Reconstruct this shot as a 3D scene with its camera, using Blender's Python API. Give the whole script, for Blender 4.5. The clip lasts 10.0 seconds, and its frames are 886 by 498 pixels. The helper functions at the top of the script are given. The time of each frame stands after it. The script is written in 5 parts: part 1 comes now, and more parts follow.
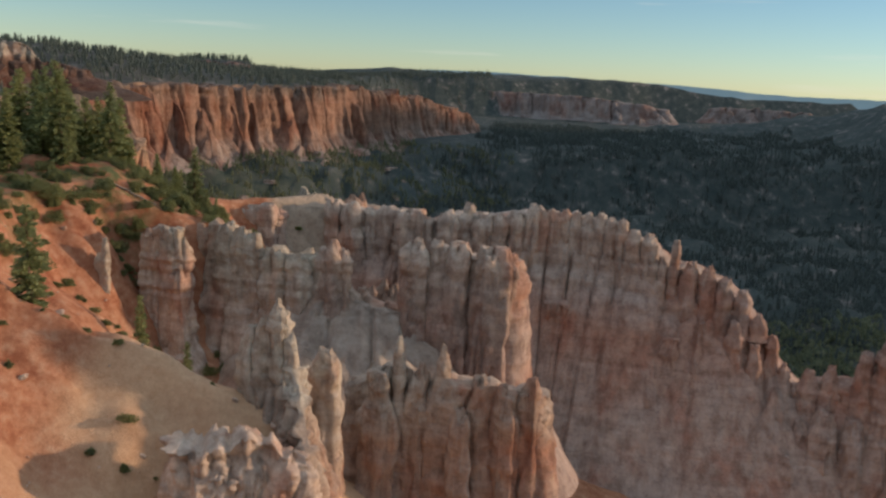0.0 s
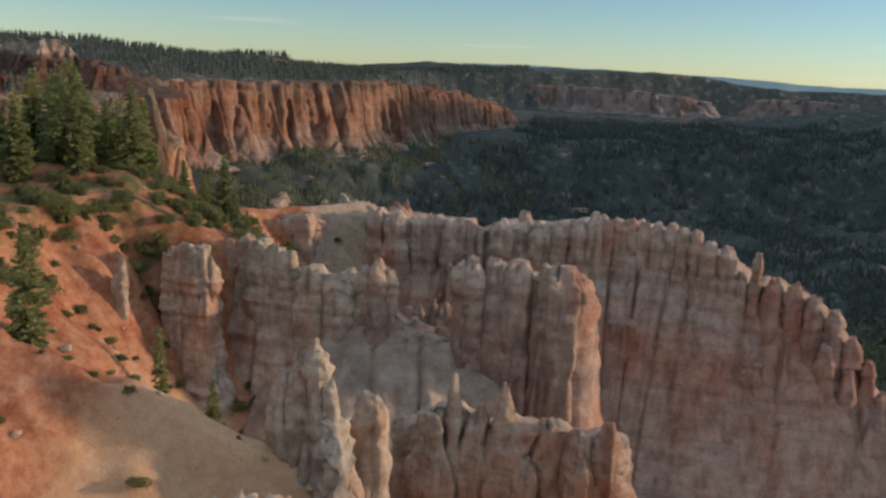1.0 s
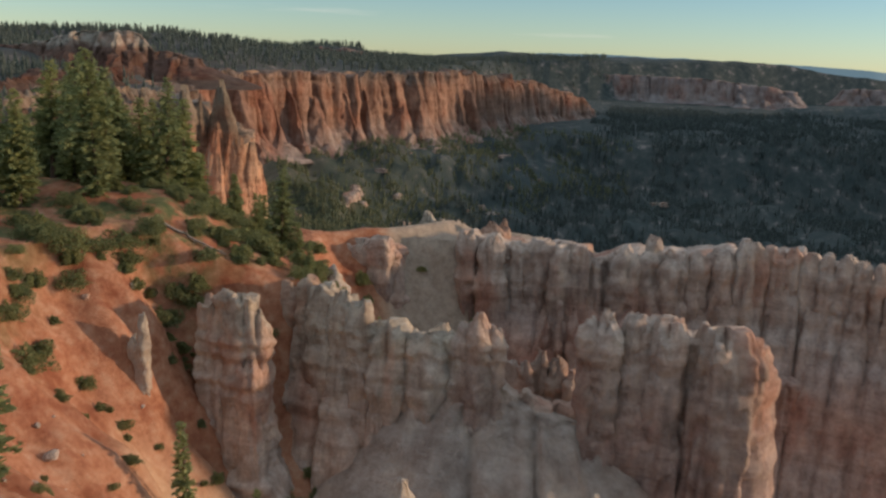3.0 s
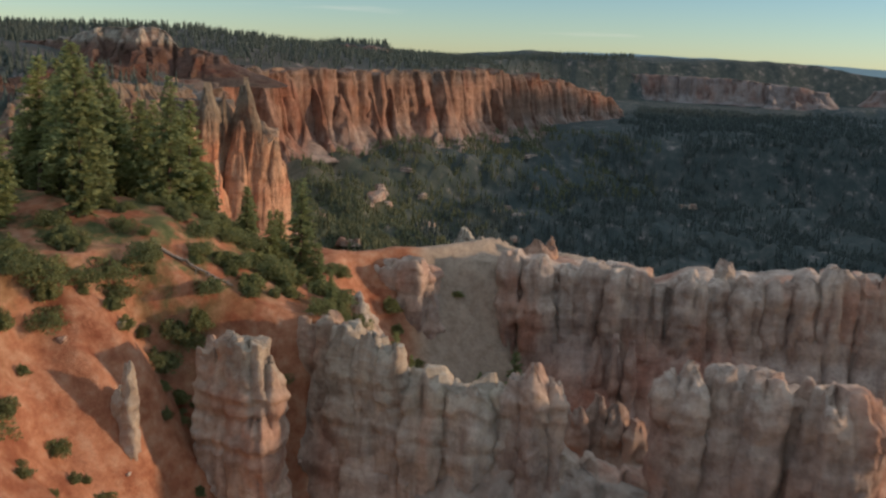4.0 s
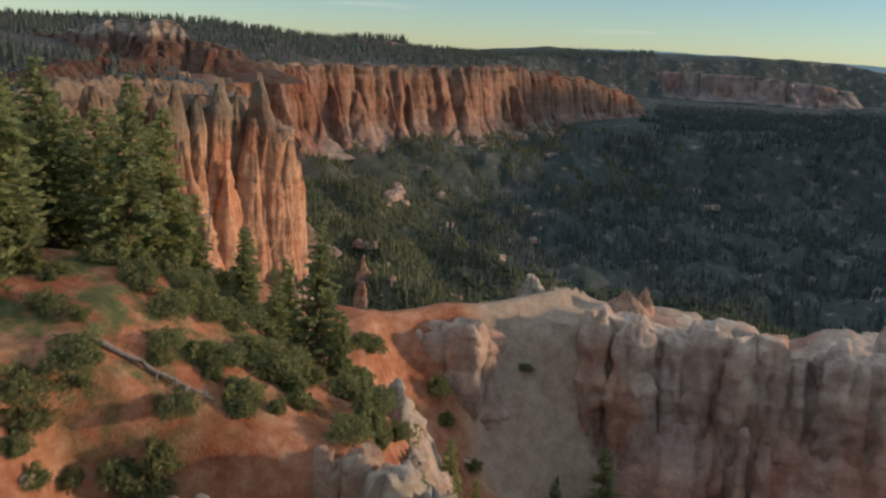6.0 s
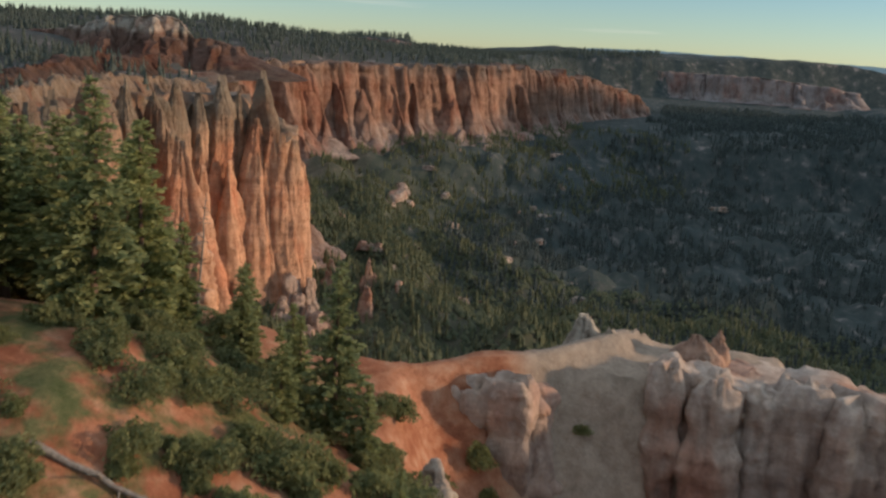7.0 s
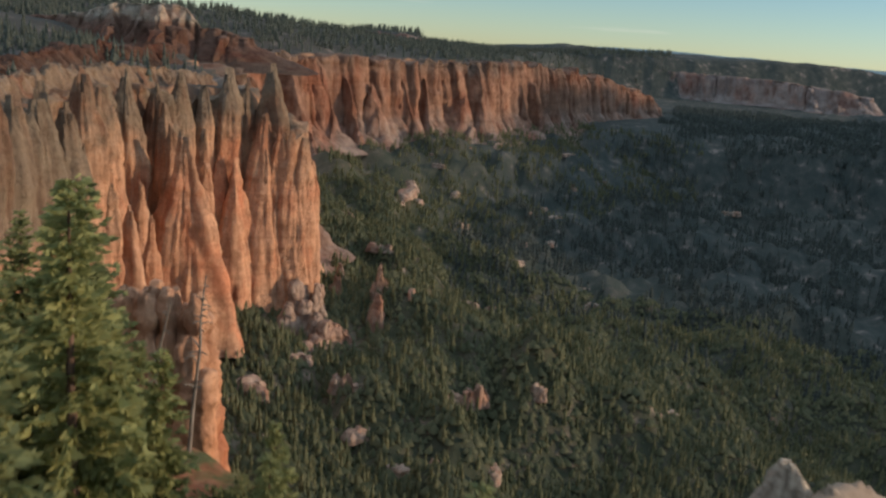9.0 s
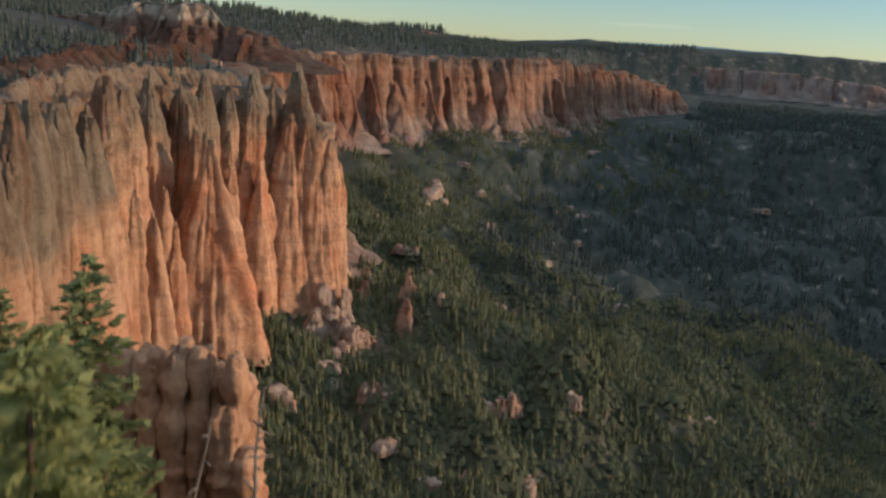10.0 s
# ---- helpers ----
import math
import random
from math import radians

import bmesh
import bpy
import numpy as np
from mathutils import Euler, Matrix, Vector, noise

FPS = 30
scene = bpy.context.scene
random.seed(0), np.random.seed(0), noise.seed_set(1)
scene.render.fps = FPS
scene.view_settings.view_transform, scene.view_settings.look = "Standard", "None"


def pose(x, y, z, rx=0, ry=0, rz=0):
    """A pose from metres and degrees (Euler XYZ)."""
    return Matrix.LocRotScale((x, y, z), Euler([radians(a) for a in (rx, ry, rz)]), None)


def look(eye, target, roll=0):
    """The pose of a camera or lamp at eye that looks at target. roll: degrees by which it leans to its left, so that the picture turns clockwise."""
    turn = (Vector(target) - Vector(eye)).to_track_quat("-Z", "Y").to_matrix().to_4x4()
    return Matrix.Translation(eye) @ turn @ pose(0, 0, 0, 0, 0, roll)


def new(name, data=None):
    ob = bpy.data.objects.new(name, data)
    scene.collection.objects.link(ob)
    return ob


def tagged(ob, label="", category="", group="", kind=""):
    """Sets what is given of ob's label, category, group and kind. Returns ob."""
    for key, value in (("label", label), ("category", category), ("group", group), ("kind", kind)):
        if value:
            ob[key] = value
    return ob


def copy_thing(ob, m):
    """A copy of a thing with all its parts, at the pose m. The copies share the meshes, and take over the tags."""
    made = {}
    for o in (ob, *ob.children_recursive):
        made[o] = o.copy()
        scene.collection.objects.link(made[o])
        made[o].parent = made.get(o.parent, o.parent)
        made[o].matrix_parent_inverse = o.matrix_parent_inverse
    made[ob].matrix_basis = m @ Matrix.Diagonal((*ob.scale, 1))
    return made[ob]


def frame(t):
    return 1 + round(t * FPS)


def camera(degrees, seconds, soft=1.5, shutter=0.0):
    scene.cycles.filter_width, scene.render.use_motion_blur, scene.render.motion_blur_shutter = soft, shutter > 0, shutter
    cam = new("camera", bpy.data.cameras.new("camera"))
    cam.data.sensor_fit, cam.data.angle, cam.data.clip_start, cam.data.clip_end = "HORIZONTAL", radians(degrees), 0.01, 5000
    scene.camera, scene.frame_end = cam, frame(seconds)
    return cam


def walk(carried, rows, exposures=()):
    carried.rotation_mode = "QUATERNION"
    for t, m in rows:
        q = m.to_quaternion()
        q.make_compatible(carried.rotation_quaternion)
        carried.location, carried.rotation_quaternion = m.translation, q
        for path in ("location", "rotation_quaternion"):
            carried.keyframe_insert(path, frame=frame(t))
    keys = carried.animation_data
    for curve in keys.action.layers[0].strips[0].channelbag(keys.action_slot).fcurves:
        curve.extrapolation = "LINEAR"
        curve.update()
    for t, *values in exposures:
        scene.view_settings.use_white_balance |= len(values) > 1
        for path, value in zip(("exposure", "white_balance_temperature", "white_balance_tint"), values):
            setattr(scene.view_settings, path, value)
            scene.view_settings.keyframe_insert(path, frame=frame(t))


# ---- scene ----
EXPOSURE = 0.0
cam = camera(52.4, 10.0, soft=2.5, shutter=0.5)
PATH = [
    (0, (0.403, -1.655, 240.17), (0.422, 0.309, 239.791), 3.0),
    (0.5, (-0.968, 6.682, 240.273), (-0.984, 8.644, 239.888), 2.7),
    (1, (-2.458, 14.884, 240.402), (-2.521, 16.844, 240.006), 2.5),
    (1.5, (-4.031, 22.838, 240.434), (-4.138, 24.794, 240.027), 2.3),
    (2, (-5.679, 30.806, 240.367), (-5.832, 32.757, 239.952), 2.1),
    (2.5, (-7.342, 38.478, 240.249), (-7.529, 40.425, 239.829), 2.1),
    (4, (-13.193, 61.807, 239.861), (-13.464, 63.741, 239.433), 2.5),
    (4.5, (-15.331, 69.23, 239.717), (-15.614, 71.163, 239.285), 2.6),
    (5, (-17.654, 76.716, 239.581), (-17.947, 78.646, 239.148), 2.5),
    (5.5, (-19.991, 83.868, 239.388), (-20.289, 85.797, 238.952), 2.7),
    (7, (-28.216, 105.998, 238.83), (-28.523, 107.924, 238.389), 3.2),
    (7.5, (-31.095, 113.118, 238.579), (-31.399, 115.044, 238.134), 3.8),
    (8, (-34.254, 120.253, 238.488), (-34.548, 122.179, 238.037), 4.7),
    (8.5, (-37.286, 127.055, 238.334), (-37.585, 128.98, 237.882), 4.7),
    (9, (-40.528, 133.857, 238.22), (-40.841, 135.78, 237.769), 4.4),
    (9.5, (-44.062, 140.714, 238.188), (-44.393, 142.634, 237.733), 4.1),
    (10, (-47.992, 147.431, 238.141), (-48.351, 149.344, 237.68), 3.9),
]
walk(cam, [(t, look(eye, target, roll)) for t, eye, target, roll in PATH], [(0.0, EXPOSURE, 5800, 5)])

# ---- light ----
SUN_AZ, SUN_EL = 82.0, 9.0   # degrees: azimuth clockwise from +y, elevation
world = bpy.data.worlds.new("sky")
scene.world = world
world.use_nodes = True
wn = world.node_tree.nodes
sky = wn.new("ShaderNodeTexSky")
sky.sky_type = "NISHITA"
sky.sun_disc = False
sky.sun_elevation, sky.sun_rotation = radians(SUN_EL), radians(SUN_AZ)
sky.altitude, sky.dust_density, sky.ozone_density = 2400, 0.6, 1.5
# thin high cloud added above the view, denser overhead, to lift and soften light
wl = world.node_tree.links
way_node, split = wn.new("ShaderNodeTexCoord"), wn.new("ShaderNodeSeparateXYZ")
wl.new(way_node.outputs["Generated"], split.inputs[0])
rise_node = wn.new("ShaderNodeMapRange")
rise_node.interpolation_type = "SMOOTHSTEP"
rise_node.inputs["From Min"].default_value, rise_node.inputs["From Max"].default_value = 0.10, 0.75
rise_node.inputs["To Min"].default_value, rise_node.inputs["To Max"].default_value = 0.0, 0.85
wl.new(split.outputs[2], rise_node.inputs["Value"])
veil = wn.new("ShaderNodeMix")
veil.data_type = "RGBA"
veil.inputs[7].default_value = (6.5, 6.7, 7.1, 1)
wl.new(rise_node.outputs[0], veil.inputs[0])
wl.new(sky.outputs[0], veil.inputs[6])
# a few long streaks of low cloud
streak_map = wn.new("ShaderNodeMapping")
streak_map.inputs["Scale"].default_value = (2.2, 2.2, 34)
streaks = wn.new("ShaderNodeTexNoise")
streaks.inputs["Scale"].default_value, streaks.inputs["Detail"].default_value = 1.6, 5
wl.new(way_node.outputs["Generated"], streak_map.inputs[0])
wl.new(streak_map.outputs[0], streaks.inputs["Vector"])
thick = wn.new("ShaderNodeMapRange")
thick.inputs["From Min"].default_value, thick.inputs["From Max"].default_value = 0.63, 0.8
thick.inputs["To Max"].default_value = 0.5
wl.new(streaks.outputs[0], thick.inputs["Value"])
cloud = wn.new("ShaderNodeMix")
cloud.data_type = "RGBA"
cloud.inputs[7].default_value = (7.4, 6.4, 5.2, 1)
wl.new(thick.outputs[0], cloud.inputs[0])
wl.new(veil.outputs[2], cloud.inputs[6])
wl.new(cloud.outputs[2], wn["Background"].inputs[0])
wn["Background"].inputs[1].default_value = 0.122
sun = new("sun", bpy.data.lights.new("sun", "SUN"))
sun.data.energy, sun.data.angle, sun.data.color = 4.2, radians(2.0), (1.0, 0.66, 0.42)
sun_way = Vector((math.sin(radians(SUN_AZ)) * math.cos(radians(SUN_EL)), math.cos(radians(SUN_AZ)) * math.cos(radians(SUN_EL)), math.sin(radians(SUN_EL))))
sun.matrix_world = look(Vector((0, 0, 900)) + sun_way * 400, (0, 0, 900))


# ---- noise ----
def hashed(i, j, k, seed):
    n = (i * 374761393 + j * 668265263 + k * 2147483647 + seed * 144665) & 0xFFFFFFFF
    n = ((n ^ (n >> 13)) * 1274126177) & 0xFFFFFFFF
    n = ((n ^ (n >> 16)) * 2246822519) & 0xFFFFFFFF
    return ((n ^ (n >> 15)) & 0xFFFFFF) / 8388608.0 - 1.0


def noise3(x, y, z, seed=0):
    """Smooth noise, -1 to 1, for whole arrays."""
    x, y, z = np.broadcast_arrays(np.asarray(x, float), np.asarray(y, float), np.asarray(z, float))
    i, j, k = np.floor(x).astype(np.int64), np.floor(y).astype(np.int64), np.floor(z).astype(np.int64)
    a, b, c = x - i, y - j, z - k
    a, b, c = a * a * (3 - 2 * a), b * b * (3 - 2 * b), c * c * (3 - 2 * c)
    out = 0
    for di, wa in ((0, 1 - a), (1, a)):
        for dj, wb in ((0, 1 - b), (1, b)):
            for dk, wc in ((0, 1 - c), (1, c)):
                out = out + hashed(i + di, j + dj, k + dk, seed) * wa * wb * wc
    return out


def fbm(x, y, z, size, octaves=4, seed=0, gain=0.5):
    out, amp, f = 0, 1.0, 1.0 / size
    for o in range(octaves):
        out = out + amp * noise3(np.asarray(x) * f, np.asarray(y) * f, np.asarray(z) * f, seed + o * 17)
        amp, f = amp * gain, f * 2.03
    return out


def step(a, b, x):
    t = np.clip((np.asarray(x, float) - a) / (b - a), 0, 1)
    return t * t * (3 - 2 * t)


# ---- mesh helpers ----
def mesh_of(name, verts, faces, material, smooth=True):
    """A mesh from arrays of vertices and of quads or triangles."""
    me = bpy.data.meshes.new(name)
    faces = np.asarray(faces, np.int32)
    n, w = faces.shape
    me.vertices.add(len(verts))
    me.vertices.foreach_set("co", np.asarray(verts, np.float32).ravel())
    me.loops.add(n * w)
    me.loops.foreach_set("vertex_index", faces.ravel())
    me.polygons.add(n)
    me.polygons.foreach_set("loop_start", np.arange(0, n * w, w, dtype=np.int32))
    me.polygons.foreach_set("use_smooth", np.full(n, smooth))
    me.update(calc_edges=True)
    me.materials.append(material)
    return me


def grid_faces(rows, cols, closed=False):
    r, c = np.meshgrid(np.arange(rows - 1), np.arange(cols if closed else cols - 1), indexing="ij")
    a = (r * cols + c).ravel()
    b = (r * cols + (c + 1) % cols).ravel()
    return np.stack([a, b, b + cols, a + cols], 1)


def part(name, me, parent, label=""):
    ob = new(name, me)
    ob.parent = parent
    return tagged(ob, label) if label else ob


# ---- materials ----
def material(name):
    m = bpy.data.materials.new(name)
    m.use_nodes = True
    nt = m.node_tree
    return m, nt, nt.nodes["Principled BSDF"]


def node(nt, kind, **sockets):
    n = nt.nodes.new(kind)
    for key, value in sockets.items():
        n.inputs[key.replace("_", " ")].default_value = value
    return n


def ramp(nt, stops, source, interpolation="LINEAR"):
    r = nt.nodes.new("ShaderNodeValToRGB")
    r.color_ramp.interpolation = interpolation
    e = r.color_ramp.elements
    while len(e) < len(stops):
        e.new(0.5)
    for el, (at, col) in zip(e, stops):
        el.position, el.color = at, (*col, 1)
    nt.links.new(source, r.inputs[0])
    return r.outputs[0]


def math_node(nt, op, a, b=0.0):
    n = nt.nodes.new("ShaderNodeMath")
    n.operation = op
    for i, v in enumerate((a, b)):
        if isinstance(v, (int, float)):
            n.inputs[i].default_value = v
        else:
            nt.links.new(v, n.inputs[i])
    return n.outputs[0]


def mixed(nt, how, fac, a, b):
    n = nt.nodes.new("ShaderNodeMix")
    n.data_type, n.blend_type = "RGBA", how
    for socket, v in ((n.inputs[0], fac), (n.inputs[6], a), (n.inputs[7], b)):
        if isinstance(v, (int, float)):
            socket.default_value = v
        elif isinstance(v, tuple):
            socket.default_value = (*v, 1)
        else:
            nt.links.new(v, socket)
    return n.outputs[2]


def noise_node(nt, scale, stretch=(1, 1, 1), detail=5.0, rough=0.6):
    geo = nt.nodes.new("ShaderNodeNewGeometry")
    mp = nt.nodes.new("ShaderNodeMapping")
    mp.inputs["Scale"].default_value = stretch
    nt.links.new(geo.outputs["Position"], mp.inputs[0])
    n = node(nt, "ShaderNodeTexNoise", Scale=scale, Detail=detail, Roughness=rough)
    nt.links.new(mp.outputs[0], n.inputs["Vector"])
    return n.outputs[0]


def bumped(nt, bsdf, height, strength, distance):
    b = node(nt, "ShaderNodeBump", Strength=strength, Distance=distance)
    nt.links.new(height, b.inputs["Height"])
    nt.links.new(b.outputs[0], bsdf.inputs["Normal"])


def rock_material(name, low, high, stops, size=1.0, streak=0.5):
    """Layered limestone: colours by height between low and high, wavy beds, vertical wash streaks, grain."""
    m, nt, bsdf = material(name)
    geo = nt.nodes.new("ShaderNodeNewGeometry")
    sep = nt.nodes.new("ShaderNodeSeparateXYZ")
    nt.links.new(geo.outputs["Position"], sep.inputs[0])
    z = math_node(nt, "DIVIDE", math_node(nt, "SUBTRACT", sep.outputs[2], low), high - low)
    wob = noise_node(nt, 0.06 / size, (1, 1, 1.5), 4)
    z = math_node(nt, "ADD", z, math_node(nt, "MULTIPLY", math_node(nt, "SUBTRACT", wob, 0.5), 0.75))
    col = ramp(nt, stops, z)
    patches = noise_node(nt, 0.13 / size, (1, 1, 0.6), 4, 0.6)
    col = mixed(nt, "MULTIPLY", 0.8, col, ramp(nt, [(0.34, (0.94, 0.66, 0.57)), (0.47, (1, 0.98, 0.96)), (0.6, (1.04, 1.09, 1.12))], patches))
    beds = noise_node(nt, 0.5 / size, (0.05, 0.05, 1.6), 4, 0.7)
    col = mixed(nt, "MULTIPLY", 0.45, col, ramp(nt, [(0.30, (0.62, 0.55, 0.50)), (0.5, (1, 1, 1)), (0.7, (1.15, 1.12, 1.08))], beds))
    wash = noise_node(nt, 0.55 / size, (1, 1, 0.09), 5, 0.65)
    col = mixed(nt, "MULTIPLY", streak, col, ramp(nt, [(0.32, (0.55, 0.42, 0.36)), (0.52, (1, 1, 1)), (0.72, (1.2, 1.18, 1.14))], wash))
    blotch = noise_node(nt, 0.42 / size, (1, 1, 0.8), 7, 0.72)
    col = mixed(nt, "MULTIPLY", 0.7, col, ramp(nt, [(0.36, (0.62, 0.58, 0.56)), (0.5, (1, 1, 1)), (0.64, (1.28, 1.26, 1.2))], blotch))
    grain = noise_node(nt, 2.2 / size, (1, 1, 1), 8, 0.7)
    col = mixed(nt, "MULTIPLY", 0.6, col, ramp(nt, [(0.3, (0.66, 0.64, 0.62)), (0.6, (1.08, 1.08, 1.08))], grain))
    nt.links.new(col, bsdf.inputs["Base Color"])
    bsdf.inputs["Roughness"].default_value = 0.95
    bsdf.inputs["Specular IOR Level"].default_value = 0.15
    bumped(nt, bsdf, math_node(nt, "ADD", grain, math_node(nt, "MULTIPLY", beds, 0.35)), 0.9, 0.4 * size)
    return m


PINK, PALE, GREY = (0.365, 0.27, 0.224), (0.445, 0.355, 0.288), (0.415, 0.35, 0.275)
rock_near = rock_material("pink_limestone", 180, 216, [(0.0, PINK), (0.35, (0.355, 0.212, 0.158)), (0.55, PINK), (0.75, (0.36, 0.275, 0.222)), (0.92, PALE)])
rock_pale = rock_material("pale_limestone", 185, 216, [(0.0, (0.51, 0.402, 0.325)), (0.45, (0.50, 0.38, 0.3)), (0.68, PALE), (0.9, GREY)])
rock_front = rock_material("front_limestone", 176, 210, [(0.0, PINK), (0.45, (0.345, 0.228, 0.17)), (0.62, (0.37, 0.28, 0.22)), (0.82, (0.42, 0.355, 0.285))])
rock_sandy = rock_material("sandy_debris", 180, 208, [(0.0, (0.36, 0.29, 0.238)), (0.5, (0.40, 0.325, 0.268)), (1.0, (0.39, 0.312, 0.255))], 2.2, 0.25)
rock_boulder = rock_material("valley_boulder_rock", -20, 120, [(0.0, (0.31, 0.258, 0.208)), (0.7, (0.34, 0.255, 0.2)), (1.0, (0.37, 0.25, 0.185))], 2.0, 0.5)
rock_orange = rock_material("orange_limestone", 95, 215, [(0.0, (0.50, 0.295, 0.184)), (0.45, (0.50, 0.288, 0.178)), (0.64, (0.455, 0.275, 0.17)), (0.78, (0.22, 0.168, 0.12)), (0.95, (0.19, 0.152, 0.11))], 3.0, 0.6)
rock_butt = rock_material("glowing_limestone", 165, 228, [(0.0, (0.50, 0.27, 0.16)), (0.7, (0.52, 0.29, 0.17)), (0.9, (0.48, 0.33, 0.23)), (1.0, PALE)], 1.5, 0.6)
# distance haze is put into these greyed, dulled limestone tones
rock_hazed = rock_material("hazed_limestone", 90, 215, [(0.0, (0.20, 0.18, 0.17)), (0.5, (0.25, 0.2, 0.178)), (1.0, (0.22, 0.185, 0.17))], 12.0, 0.8)
# dim light on the slopes is put into these dark reds; the cap stays pale
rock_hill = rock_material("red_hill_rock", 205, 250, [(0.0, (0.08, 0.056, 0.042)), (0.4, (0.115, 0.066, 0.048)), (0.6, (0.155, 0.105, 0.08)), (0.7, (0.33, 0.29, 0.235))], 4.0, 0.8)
rock_knob = rock_material("tan_knob_rock", 198, 216, [(0.0, (0.16, 0.11, 0.078)), (1.0, (0.21, 0.16, 0.115))], 2.0, 0.7)
rock_valley = rock_material("valley_outcrop_rock", -20, 120, [(0.0, (0.32, 0.25, 0.20)), (0.7, (0.36, 0.24, 0.18)), (1.0, (0.40, 0.25, 0.17))], 4.0, 0.5)
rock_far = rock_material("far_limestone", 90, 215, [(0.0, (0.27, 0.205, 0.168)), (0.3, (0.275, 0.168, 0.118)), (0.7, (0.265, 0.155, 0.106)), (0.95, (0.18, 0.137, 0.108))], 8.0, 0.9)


def leaf_material(name, dark, light, size=0.4):
    m, nt, bsdf = material(name)
    info = nt.nodes.new("ShaderNodeObjectInfo")
    geo = nt.nodes.new("ShaderNodeNewGeometry")
    n = noise_node(nt, 1.0 / size, (1, 1, 1), 3)
    f = math_node(nt, "ADD", math_node(nt, "MULTIPLY", geo.outputs["Random Per Island"], 0.6), math_node(nt, "MULTIPLY", n, 0.4))
    col = ramp(nt, [(0.15, dark), (0.8, light)], f)
    col = mixed(nt, "MULTIPLY", 0.5, col, ramp(nt, [(0, (0.7, 0.75, 0.8)), (1, (1.25, 1.2, 1.0))], info.outputs["Random"]))
    nt.links.new(col, bsdf.inputs["Base Color"])
    bsdf.inputs["Roughness"].default_value = 0.8
    bsdf.inputs["Specular IOR Level"].default_value = 0.2
    thin = nt.nodes.new("ShaderNodeBsdfTranslucent")
    nt.links.new(col, thin.inputs[0])
    both = nt.nodes.new("ShaderNodeMixShader")
    both.inputs[0].default_value = 0.5
    nt.links.new(bsdf.outputs[0], both.inputs[1])
    nt.links.new(thin.outputs[0], both.inputs[2])
    nt.links.new(both.outputs[0], nt.nodes["Material Output"].inputs[0])
    return m


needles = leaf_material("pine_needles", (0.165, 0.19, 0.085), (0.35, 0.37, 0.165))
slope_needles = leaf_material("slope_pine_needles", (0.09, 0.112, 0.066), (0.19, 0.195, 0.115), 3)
# distance haze and valley shade are put into this bluer, darker colour
hazed_needles = leaf_material("hazed_pine_needles", (0.07, 0.09, 0.084), (0.145, 0.165, 0.142), 3)
shrub_leaf = leaf_material("shrub_leaves", (0.11, 0.13, 0.056), (0.25, 0.252, 0.112))


def bark_material(name, dark, light):
    m, nt, bsdf = material(name)
    n = noise_node(nt, 6.0, (1, 1, 0.2), 6)
    nt.links.new(ramp(nt, [(0.3, dark), (0.7, light)], n), bsdf.inputs["Base Color"])
    bsdf.inputs["Roughness"].default_value = 0.9
    bumped(nt, bsdf, n, 0.8, 0.05)
    return m


bark = bark_material("pine_bark", (0.05, 0.032, 0.022), (0.16, 0.10, 0.065))
dead_wood = bark_material("bleached_dead_wood", (0.10, 0.085, 0.07), (0.24, 0.21, 0.175))


# ---- ground ----
# south-east edge of the spur, its north edge, and the canyon rim beyond
EDGE_Y = [0, 60, 85, 95, 108, 122, 130, 135, 138, 141, 145, 152, 158, 165, 170, 174, 178, 184, 190]
EDGE_X = [-72, -64, -58, -54, -58, -58, -55, -53, -46, -38, -36.5, -37, -39, -40, -41, -37.5, -31.5, -26, -22]
NORTH_X = [-160, -120, -92, -78, -66, -56, -49, -42, -36, -31, -27, -20, 0, 40, 90]
NORTH_Y = [232, 214, 196, 185, 177, 172.5, 171, 172.5, 176, 179, 185, 191, 192, 190, 176]
RIM_Y = [0, 200, 225, 260, 300, 340, 418, 520, 574, 598, 612, 628, 655, 720, 830, 1000, 1200, 1370, 1550, 1826, 1950, 2180, 2440, 2520, 2700, 3000, 3400, 3650, 3850, 4200, 5000]
RIM_X = [-96, -96, -112, -150, -180, -190, -228, -264, -266, -246, -218, -214, -240, -300, -350, -425, -470, -432, -338, -185, -165, -150, -60, -50, -60, -120, 40, 560, 1000, 3200, 4400]
DROP_NEAR = [(0, 0), (5, 6.5), (10, 12), (18, 19.5), (28, 26.5), (45, 36), (80, 50), (140, 66), (400, 90), (6000, 260)]
DROP_NORTH = [(0, 0), (3, 5), (10, 22), (30, 60), (60, 100), (120, 150), (6000, 300)]
DROP_FAR = [(-16, 0), (-7, 112), (10, 118), (60, 131), (110, 142), (170, 158), (240, 190), (290, 206), (470, 246), (800, 268), (2000, 275), (6000, 240)]


def edge_x(y):
    return np.interp(y, EDGE_Y, EDGE_X)


def north_y(x):
    return np.interp(x, NORTH_X, NORTH_Y)


def rim_x(y):
    return np.interp(y, RIM_Y, RIM_X)


def table(pairs, x):
    return np.interp(x, [p[0] for p in pairs], [p[1] for p in pairs])


def bump(x, y, cx, cy, rx, ry, h, turn=0.0):
    c, s = math.cos(radians(turn)), math.sin(radians(turn))
    dx, dy = (x - cx) * c + (y - cy) * s, (y - cy) * c - (x - cx) * s
    return h * np.exp(-((dx / rx) ** 2 + (dy / ry) ** 2))


